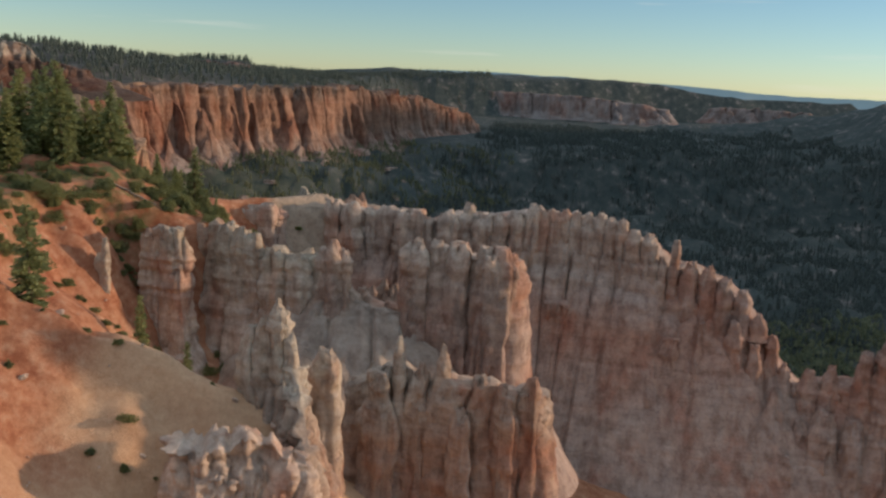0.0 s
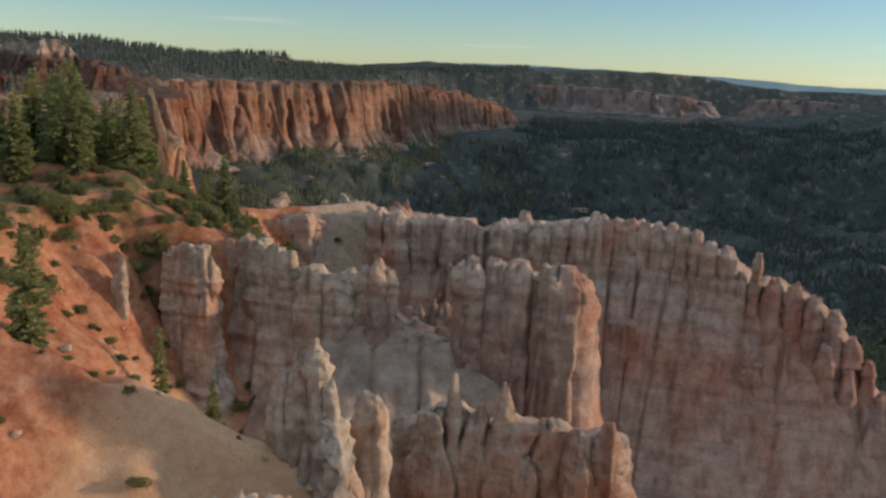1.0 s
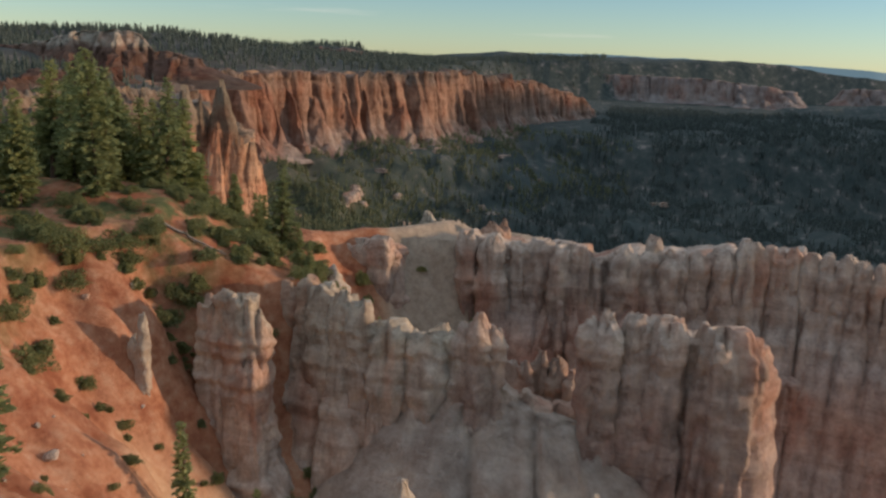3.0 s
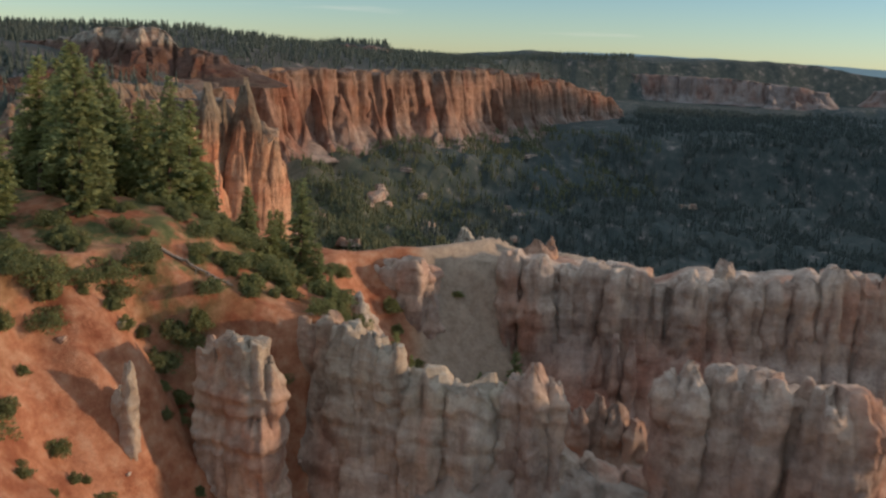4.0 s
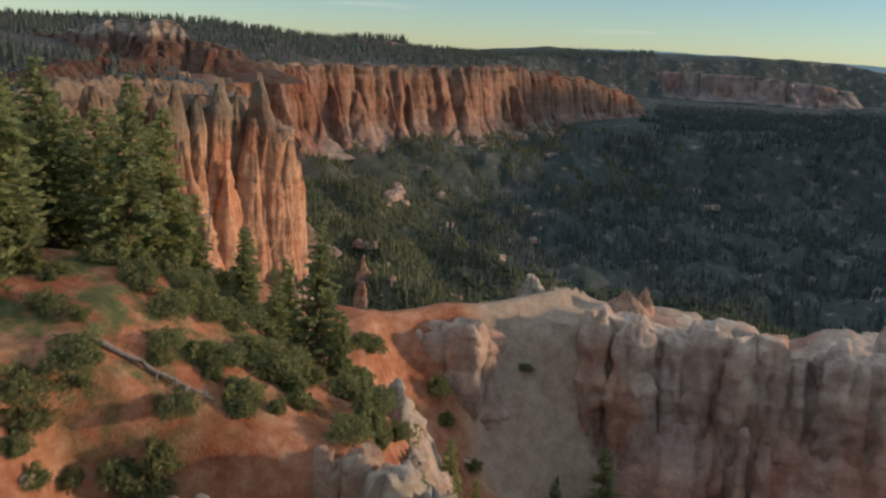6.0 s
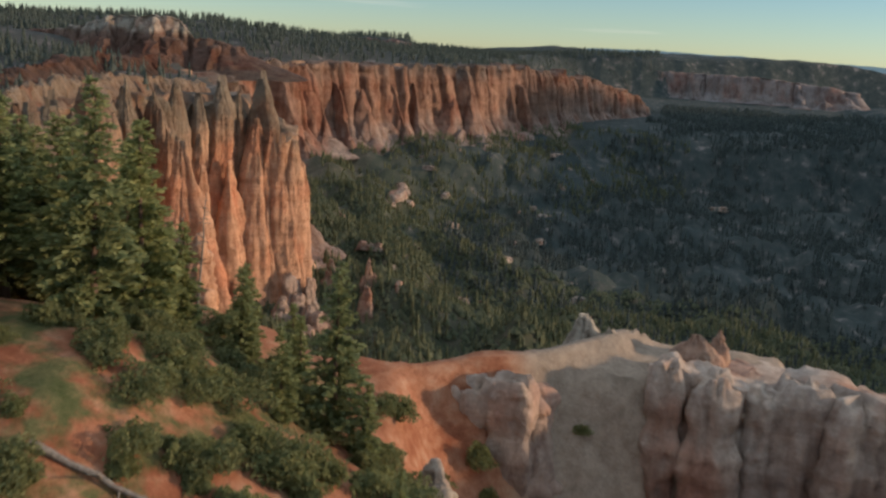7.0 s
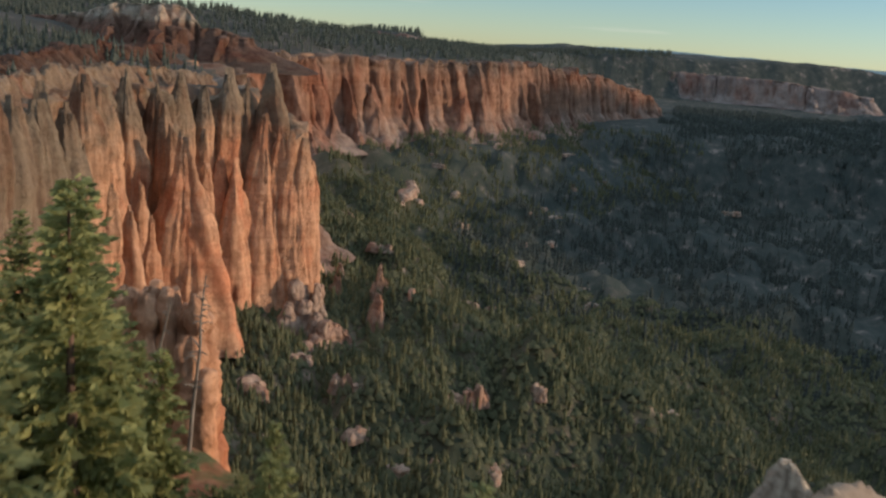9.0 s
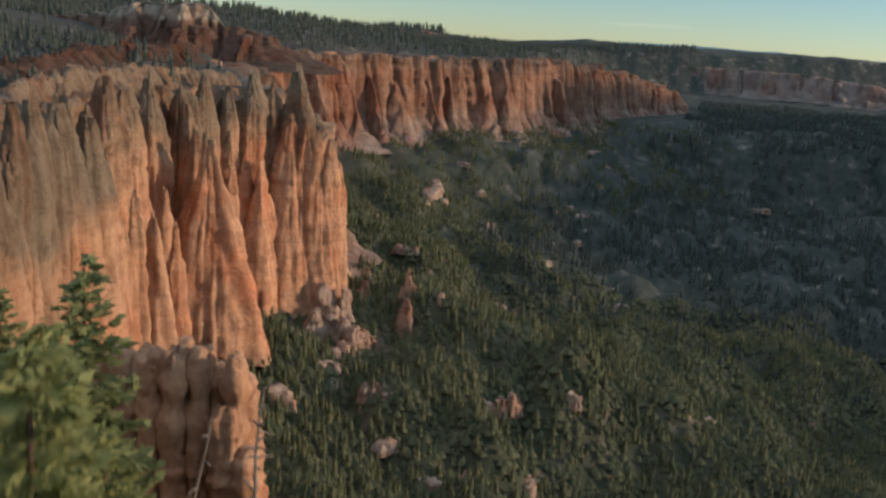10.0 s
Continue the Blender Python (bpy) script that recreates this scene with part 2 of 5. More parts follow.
def plateau(x, y):
    z = 221.5 - 6.3 * step(146, 168, y) - 2.2 * step(190, 260, y)
    z = z - 0.45 * np.clip(x + 52, 0, 14) * (1 - 0.85 * step(156, 170, y)) * step(112, 128, y)
    z = z + 3.0 * step(0, 30, edge_x(y) - x) * (1 - step(150, 190, y))
    inside = rim_x(y) - x
    far = step(560, 800, y)
    z = z - 9 * step(245, 290, y) * (1 - step(630, 700, y)) * (1 - step(45, 100, inside))
    z = z - 9 * step(900, 1300, y) * (1 - step(2600, 3300, y))
    z = z + far * 14 * step(40, 160, inside) + far * 24 * step(150, 420, inside) * (1 - 0.8 * step(1760, 2060, y) - 0.2 * step(2200, 3300, y))
    z = z + bump(x, y, -720, 1500, 260, 300, 12) + 28 * (1 - step(0.75, 1.15, np.hypot((x + 610) / 110, (y - 2430) / 90)))
    z = z + 30 * step(3300, 4000, y) - 62 * step(300, 1700, x) * step(3800, 4400, y) - 34 * (1 - step(-700, -150, x)) * step(2900, 3500, y) - 50 * step(850, 1250, x) * step(3400, 3700, y)
    return z + fbm(x, y, 0, 60, 4, 5) * (0.7 + 2.5 * far) + far * fbm(x, y, 0, 300, 3, 6) * 8


def ground_height(x, y):
    x, y = np.asarray(x, float), np.asarray(y, float)
    near = 1 - step(200, 240, y)
    d = x - edge_x(y) + fbm(x, y, 0, 11, 3, 9) * 2.0
    top = plateau(x, y)
    low = top - table(DROP_NEAR, np.maximum(d, 0))
    low = low + bump(x, y, -30, 97, 16, 6.5, 10) + bump(x, y, -16, 96, 8, 8, 7) + bump(x, y, -52, 130, 5, 3, 1.5) + bump(x, y, -48, 127, 4, 3, 2.6)
    gully = np.abs(noise3(y / 5.2 + 0.25 * noise3(x / 9, y / 9, 0, 43), x / 22, 0.3, 41)) + 0.5 * np.abs(noise3(y / 2.1, x / 8, 0.7, 44))
    low = low + (gully - 0.45) * 2.8 * step(0, 7, d) * (1 - 0.75 * step(24, 40, d))
    shelf = step(-29, -25.5, x) * (1 - step(-9, -5, x)) * step(178.2, 179.4, y - 0.12 * (x + 16))
    low = np.maximum(low, low + (213.2 + 0.05 * (y - 183) - 0.13 * (x + 26) + 0.4 * fbm(x, y, 0, 4, 3, 77) + 0.55 * np.round(1.7 * noise3(x / 3.4, y / 2.6, 0.4, 78)) / 1.7 - low) * shelf)
    north = y - north_y(x) + fbm(x, y, 0, 12, 3, 15) * 1.5
    low = low - table(DROP_NORTH, np.maximum(north, 0))
    df = x - rim_x(y) + fbm(x, y, 0, 50, 3, 11) * 3
    df = np.where(y > 1900, df / (1 + 12 * step(1900, 2250, y)), df)
    deep = 211 - table(DROP_FAR, df) + (top - 211) * (1 - step(-22, -8, df))
    deep = deep + step(20, 90, df) * (fbm(x, y, 0, 130, 4, 21) * 17 + np.abs(fbm(x, y, 0, 60, 3, 27)) * 22 - 9)
    deep = deep + step(300, 1500, df) * (fbm(x, y, 0, 600, 3, 33) * 26)
    # hills out of view on the right, added to shade the far valley
    deep = deep + bump(x, y, 1750, 2050, 430, 1100, 430) + bump(x, y, 1500, 950, 350, 250, 120)
    deep = deep + (255 - 35 * step(0, 2500, x)) * step(2900, 4400, y) * step(0, 200, df)
    z = np.where((north > 0) | (y > 205), np.maximum(deep, low * near + deep * (1 - near)), low)
    z = np.where((north > 0) & (x < -70) & (y < 240), np.maximum(z, np.minimum(low, 216)), z)
    return z + fbm(x, y, 0, 5, 3, 3) * 0.3


def spread(lo, hi, fine, a, b, grow):
    """Coordinates: even between a and b, growing outward to lo and hi."""
    mid = list(np.arange(a, b, fine))
    out, s = [], fine
    while (out[-1] if out else b) < hi:
        s = min(s * grow, 170)
        out.append((out[-1] if out else b) + s)
    left, s = [], fine
    while (left[-1] if left else a) > lo:
        s = min(s * grow, 170)
        left.append((left[-1] if left else a) - s)
    return np.array(left[::-1] + mid + out)


gx, gy = spread(-4200, 4300, 0.75, -100, 70, 1.035), spread(-900, 4980, 0.75, 30, 212, 1.022)
X, Y = np.meshgrid(gx, gy)
Z = ground_height(X, Y)


def ground_material():
    m, nt, bsdf = material("soil_and_scrub")
    at = nt.nodes.new("ShaderNodeAttribute")
    at.attribute_name = "cover"
    sep = nt.nodes.new("ShaderNodeSeparateColor")
    nt.links.new(at.outputs["Color"], sep.inputs[0])
    small, grain = noise_node(nt, 0.9, detail=6), noise_node(nt, 4.0, detail=8, rough=0.7)
    soil = ramp(nt, [(0.3, (0.25, 0.10, 0.052)), (0.5, (0.335, 0.15, 0.082)), (0.7, (0.40, 0.225, 0.138))], small)
    sand = ramp(nt, [(0.3, (0.42, 0.255, 0.148)), (0.7, (0.52, 0.345, 0.212))], small)
    tint = ramp(nt, [(0.36, (0.62, 0.46, 0.42)), (0.5, (1, 1, 1)), (0.64, (1.12, 1.22, 1.3))], noise_node(nt, 0.16, detail=5, rough=0.65))
    soil = mixed(nt, "MULTIPLY", 0.85, soil, tint)
    col = mixed(nt, "MIX", sep.outputs[0], soil, sand)
    duff = ramp(nt, [(0.3, (0.055, 0.07, 0.025)), (0.55, (0.12, 0.115, 0.05)), (0.75, (0.30, 0.17, 0.09))], small)
    patch = math_node(nt, "MULTIPLY", sep.outputs[1], ramp(nt, [(0.43, (0, 0, 0)), (0.55, (1, 1, 1))], noise_node(nt, 0.28, detail=5)))
    col = mixed(nt, "MIX", patch, col, duff)
    # blue-grey scrub has the far valley's haze and shade in its colour
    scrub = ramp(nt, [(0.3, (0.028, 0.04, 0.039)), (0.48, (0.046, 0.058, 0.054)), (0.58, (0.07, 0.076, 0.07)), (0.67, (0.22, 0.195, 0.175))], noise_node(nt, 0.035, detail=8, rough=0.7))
    dry = ramp(nt, [(0.3, (0.034, 0.044, 0.026)), (0.5, (0.052, 0.06, 0.037)), (0.6, (0.085, 0.08, 0.056)), (0.7, (0.32, 0.255, 0.2))], noise_node(nt, 0.06, detail=8, rough=0.72))
    scrub = mixed(nt, "MIX", at.outputs["Alpha"], scrub, dry)
    col = mixed(nt, "MIX", math_node(nt, "MULTIPLY", at.outputs["Alpha"], 0.85), col, ramp(nt, [(0.3, (0.20, 0.165, 0.128)), (0.5, (0.28, 0.232, 0.18)), (0.7, (0.35, 0.29, 0.228))], small))
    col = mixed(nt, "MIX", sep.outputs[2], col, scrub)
    col = mixed(nt, "MULTIPLY", 0.6, col, ramp(nt, [(0.3, (0.7, 0.68, 0.66)), (0.65, (1.1, 1.1, 1.1))], grain))
    nt.links.new(col, bsdf.inputs["Base Color"])
    bsdf.inputs["Roughness"].default_value = 0.95
    bsdf.inputs["Specular IOR Level"].default_value = 0.1
    bumped(nt, bsdf, math_node(nt, "ADD", grain, small), 0.6, 0.25)
    return m


def cover_of(x, y, z):
    d, df = x - edge_x(y), x - rim_x(y)
    north = y - north_y(x)
    home = (north < 6) & (y < 240)
    sand = step(13, 24, d + fbm(x, y, 0, 9, 3, 51) * 6 + 16 * step(168, 173, y) * step(-31, -28, x))
    sand = sand * (1 - 0.85 * step(124, 132, y) * (1 - step(160, 166, y)))
    sand = np.maximum(sand, step(-34, -30, x) * step(166, 172, y))
    wood = (1 - step(-7, 8, d + fbm(x, y, 0, 10, 3, 53) * 7)) * (1 - step(150, 162, y) * step(-47, -42, x))
    scrub = np.where(home, step(0, 6, north), 1.0) * np.where(home, 1.0, np.maximum(step(-6, 8, df), 1 - step(-20, -13, df)))
    fan = (1 - step(40, 150, df)) * step(0, 0.5, fbm(x, y, 0, 45, 4, 57)) * (y > 300) * (df > -8)
    scrub = scrub * (1 - 0.5 * fan)
    mesa = (1 - step(-24, -14, df)) * (y > 240)
    scrub = scrub * (1 - 0.06 * mesa * (1 - step(1300, 2000, y)))
    scrub = np.where(y > 1900, np.maximum(scrub, step(1900, 2100, y)), scrub)
    sand = np.where(y > 240, 0.75 * (1 - mesa), sand)
    # drier, lighter cover fades out with distance, leaving the far floor painted as shaded
    dry = np.maximum(1 - step(160, 340, df + fbm(x, y, 0, 120, 3, 59) * 70), 0.8 * (1 - step(900, 1600, y + 0.4 * df))) * (1 - step(1100, 1700, y)) * step(-8, 8, df)
    pale = step(-34, -30.5, x + 0.25 * (y - 176)) * step(167, 171, y) * (1 - step(200, 215, y))
    return np.stack([sand, wood * (y < 260), scrub, np.where(home, pale, dry)], -1)


me = mesh_of("ground", np.stack([X, Y, Z], -1).reshape(-1, 3), grid_faces(*X.shape), ground_material())
cover = me.color_attributes.new("cover", "FLOAT_COLOR", "POINT")
cover.data.foreach_set("color", cover_of(X, Y, Z).astype(np.float32).ravel())
tagged(new("ground", me), "orange soil slopes falling into a dark wooded valley", "ground", kind="structure")


# ---- rock walls, fins and hoodoos ----
def fin_mesh(name, crest, front, back, mat, fine=0.5, seed=1, cell=4.0, cleft=1.4, uneven=1.6, rough=0.5, bed=0.25, notch=0.7, dome=0.5, lean_cells=0.5, apron=0.0, scale=1.0, slimness=0.22, square=9.0, fade=0.22, under=0.0, tilted=0.75):
    """A wall of rock along its crest of (x, y, top, base). front, back: (height 0-1, distance from the crest line).
    cell: width of its pillars; cleft: depth of the gaps; uneven: how far the pillars' tops differ; bed: depth of the bedding;
    square: how flat the pillars' faces are; under: how much of the clefts goes on below the apron."""
    rng = np.random.default_rng(seed)
    c = np.array(crest, float)
    run = np.concatenate([[0], np.cumsum(np.hypot(*np.diff(c[:, :2], axis=0).T))])
    n = max(int(run[-1] / fine), 2) + 1
    u = np.linspace(0, run[-1], n)
    p = np.stack([np.interp(u, run, c[:, k]) for k in range(4)], 1)
    k = max(int(2.5 * cell / fine) | 1, 3)
    if n > 2 * k:
        for q in (0, 1):
            padded = np.concatenate([np.full(k // 2, p[0, q]), p[:, q], np.full(k // 2, p[-1, q])])
            smooth = np.convolve(padded, np.ones(k) / k, "valid")
            blend = np.minimum(1, np.minimum(np.arange(n), np.arange(n)[::-1]) / k)
            p[:, q] = p[:, q] * (1 - blend) + smooth * blend
    t = np.gradient(p[:, :2], axis=0)
    t /= np.linalg.norm(t, axis=1)[:, None] + 1e-9
    nr = np.stack([t[:, 1], -t[:, 0]], 1)
    wide = max(max(o for _, o in front), max(o for _, o in back))
    turn = max(int(math.pi * (front[-1][1] + 2) / fine / 1.2), 10)
    ang = np.linspace(0, math.pi, turn + 2)[1:-1]
    r_end = front[-1][1]
    def end(i, sgn):
        a = nr[i][None] * (np.cos(ang) * sgn)[:, None] + t[i][None] * (np.sin(ang) * sgn)[:, None]
        uu = u[i] + sgn * np.sin(ang) * r_end
        return a, uu, 0.5 + 0.5 * np.cos(ang) * sgn
    a1, u1, w1 = end(n - 1, 1)
    a0, u0, w0 = end(0, -1)
    way = np.concatenate([nr, a1, -nr[::-1], a0])
    cen = np.concatenate([p, np.repeat(p[-1:], len(a1), 0), p[::-1], np.repeat(p[:1], len(a0), 0)])
    uu = np.concatenate([u, u1, u[::-1], u0])
    w = np.concatenate([np.ones(n), w1, np.zeros(n), w0])
    # pillars, wide and narrow
    def cells(width, power):
        edges = [-wide - 3 * width]
        while edges[-1] < run[-1] + wide + 3 * width:
            edges.append(edges[-1] + width * rng.uniform(0.45, 1.7))
        edges = np.array(edges)
        rise, depth, push = rng.uniform(-1, 0.4, len(edges) + 1), rng.uniform(0, 1, len(edges) + 1) ** 1.3, rng.uniform(-0.5, 0.5, len(edges) + 1)
        tilt = rng.uniform(-1, 1, len(edges) + 1)
        def at(uv):
            i = np.clip(np.searchsorted(edges, uv) - 1, 0, len(edges) - 2)
            f = (uv - edges[i]) / (edges[i + 1] - edges[i])
            arch = np.sqrt(np.clip(1 - np.abs(2 * f - 1) ** power, 0, 1))
            deep = np.where(f < 0.5, depth[i], depth[i + 1])
            gap = np.minimum(f, 1 - f) * (edges[i + 1] - edges[i])
            crack = np.exp(-(gap / max(0.07 * width, 0.85 * fine)) ** 2)
            return arch, deep, rise[i], push[i] + tilted * tilt[i] * (f - 0.5), crack
        return at
    busy = np.clip(0.75 + 1.1 * noise3(uu / (4.5 * cell), 0.3, 0.7, seed + 15), 0.2, 1.35)
    broad, slim = cells(cell, square), cells(cell * 0.42, 3.6)
    arch0, deep0, rise0, _, _ = broad(uu)
    arch1, deep1, rise1, _, _ = slim(uu)
    ragged = fbm(cen[:, 0], cen[:, 1], 0, cell * 0.5, 3, seed + 3)
    top = cen[:, 2] + uneven * busy * (rise0 + 0.45 * rise1 + 0.6 * ragged) - notch * busy * ((1 - arch0) * (0.3 + 1.6 * deep0) + 0.5 * (1 - arch1))
    top = np.maximum(top, cen[:, 3] + 0.3 * (cen[:, 2] - cen[:, 3]))
    tall = float(np.max(cen[:, 2] - cen[:, 3]))
    levels = max(int(tall / fine), 8)
    h = np.linspace(0, 1, levels)
    off = np.interp(h, [q for q, _ in front], [o for _, o in front])[:, None] * w + np.interp(h, [q for q, _ in back], [o for _, o in back])[:, None] * (1 - w)
    caps = np.array([0.96, 0.84, 0.62, 0.36, 0.12, 0.0])
    off = np.concatenate([off, off[-1] * caps[:, None]])
    hh = np.concatenate([h, np.ones(len(caps))])
    z = cen[:, 3] + hh[:, None] * (top - cen[:, 3])
    px0, py0 = cen[:, 0] + way[:, 0] * off, cen[:, 1] + way[:, 1] * off
    z[levels:] += (0.55 * dome + 0.28 * uneven * fbm(px0[levels:], py0[levels:], 0, cell * 0.45, 3, seed + 71)) * (1 - caps[:, None] ** 2)
    px, py = cen[:, 0] + way[:, 0] * off, cen[:, 1] + way[:, 1] * off
    uw = uu[None] + lean_cells * cell * noise3(px / (cell * 4), py / (cell * 4), z / (cell * 3.0), seed)
    arch, deep, _, push, crack = broad(uw)
    archs, deeps, _, pushs, _ = slim(uw + 0.4 * lean_cells * cell * noise3(px / cell, py / cell, z / (cell * 1.2), seed + 2))
    body = under + (1 - under) * step(apron, apron + fade, hh)[:, None]
    crown = step(0.8, 0.97, hh)[:, None]
    cut = np.concatenate([np.ones(levels), caps ** 1.6])[:, None]
    d = (-cleft * (1 - arch) * (0.15 + 0.9 * deep) + push * cleft * 1.1 - slimness * cleft * ((1 - archs) * (0.3 + deeps) - 1.0 * pushs)) * body * busy - 2.4 * cleft * crack * (0.1 + 0.9 * deep) * body ** 2 * (0.55 + 0.45 * busy)
    d = d + (fbm(px, py, z * 0.4, cell * 1.3, 4, seed + 5) + 1.1 * (0.35 - np.abs(fbm(px, py, z * 0.22, cell * 0.8, 3, seed + 6)))) * rough * (0.35 + 0.65 * body)
    zz = z + 0.8 * noise3(px / 9, py / 9, 0, seed + 8) * min(fine, 1.0)
    layer = np.tanh(2.2 * noise3(0.2, 0.1 + px * 0.012, zz / (1.7 * scale), seed + 9)) + 0.6 * noise3(0.2, py * 0.014, zz / (0.7 * scale), seed + 11)
    d = d + bed * layer * body * (1 + 0.9 * crown)
    facet = noise3(px / (0.55 * cell), py / (0.55 * cell), z / (2.2 * cell), seed + 25)
    d = d + np.round(facet * 2.6) / 2.6 * rough * (0.55 + 0.35 * crown) * body
    chip = noise3(px / (2.2 * fine), py / (2.2 * fine), z / (1.6 * fine), seed + 27)
    d = d + np.round(chip * 1.9) / 1.9 * 0.55 * rough * (0.35 + 0.65 * crown) * body
    row = np.floor(z / (0.42 * cell) + 0.5 * noise3(px / cell, py / cell, 0, seed + 21)).astype(np.int64)
    col = np.floor((uw + 0.37 * cell * hashed(row, 3, 5, seed)) / (0.33 * cell)).astype(np.int64)
    d = d + hashed(row, col, 7, seed) * rough * (0.3 + 0.45 * crown) * body
    d = np.maximum(d, -0.85 * off) * cut
    px, py = px + way[:, 0] * d, py + way[:, 1] * d
    z = z + fbm(px, py, z, cell * 0.6, 3, seed + 13) * rough * 0.35
    return mesh_of(name, np.stack([px, py, z], -1).reshape(-1, 3), grid_faces(levels + len(caps), len(uu), True), mat)


def along(crest, q):
    """Point, base and right-hand way at the share q of a crest."""
    c = np.array(crest, float)
    run = np.concatenate([[0], np.cumsum(np.hypot(*np.diff(c[:, :2], axis=0).T))])
    p = [np.interp(q * run[-1], run, c[:, k]) for k in range(4)]
    e = [np.interp(min(q + 0.02, 1) * run[-1], run, c[:, k]) - np.interp(max(q - 0.02, 0) * run[-1], run, c[:, k]) for k in range(2)]
    n = math.hypot(*e)
    return p, (e[1] / n, -e[0] / n)


def rock(name, label, category, crest, front, back, mat, group="", pillars=(), ribs=(), **how):
    """A rock form with its pillars (count, least and most height share, least and most radius, length)
    and ribs (count, reach, half width) as parts."""
    seed = how.get("seed", 1)
    me = fin_mesh(name, crest, front, back, mat, **how)
    if not pillars and not ribs:
        return tagged(new(name, me), label, category, group)
    root = tagged(new(name), label, category, group)
    part("body", me, root)
    rng = np.random.default_rng(seed + 500)
    if pillars:
        count, h0, h1, r0, r1, length = pillars
        for k in range(count):
            p, way = along(crest, (k + rng.uniform(0.1, 0.9)) / count)
            h, r = rng.uniform(h0, h1), rng.uniform(r0, r1)
            o = np.interp(h - 0.06, [q for q, _ in front], [v for _, v in front]) - 0.25 * r
            x, y, z = p[0] + way[0] * o, p[1] + way[1] * o, p[3] + h * (p[2] - p[3])
            ax, ay = -way[1] * r * 0.6, way[0] * r * 0.6
            shape = [(0, r * 1.45), (0.4, r * 1.2), (0.85, r), (1, r * 0.72)]
            # down to where the wall's own foot has swallowed it
            deep = [q for q in np.linspace(0, h - 0.1, 40) if np.interp(q, [a for a, _ in front], [v for _, v in front]) > o + 1.3 * r]
            length = max(4.0, z - (p[3] + (deep[-1] if deep else 0.0) * (p[2] - p[3])) + 1.5)
            part("pillar", fin_mesh("pillar", [(x - ax, y - ay, z - rng.uniform(0, 1), z - length), (x + ax, y + ay, z, z - length)], shape, shape, mat, fine=how.get("fine", 0.5), seed=seed + 31 * k, cell=r * 1.2, cleft=r * 0.4, uneven=r * 0.8, rough=r * 0.3, bed=how.get("bed", 0.25), dome=r * 0.3), root)
    if ribs:
        count, reach, half = ribs
        for k in range(count):
            p, way = along(crest, (k + rng.uniform(0.15, 0.85)) / count)
            out, hw, tall = reach * rng.uniform(0.45, 1.2), half * rng.uniform(0.45, 1.7), p[2] - p[3]
            top = rng.uniform(0.6, 0.99)
            tw = rng.uniform(-0.35, 0.35)
            wx, wy = way[0] - way[1] * tw, way[1] + way[0] * tw
            line = [(p[0] + wx * out * f, p[1] + wy * out * f, p[3] + tall * g * top, p[3] - 4) for f, g in ((0.2, 1.0), (0.5, 0.93), (0.75, 0.66), (1.0, 0.4), (1.25, 0.18))]
            shape = [(0, hw * 2.0), (0.35, hw * 1.1), (0.8, hw * 0.6), (1, hw * 0.25)]
            part("buttress", fin_mesh("buttress", line, shape, shape, mat, fine=how.get("fine", 0.5), seed=seed + 37 * k, cell=hw * 1.3, cleft=hw * 0.5, uneven=hw * 0.5, rough=hw * 0.16, lean_cells=0.15, bed=how.get("bed", 0.25), dome=0.3, scale=how.get("scale", 1.0)), root)
    return root


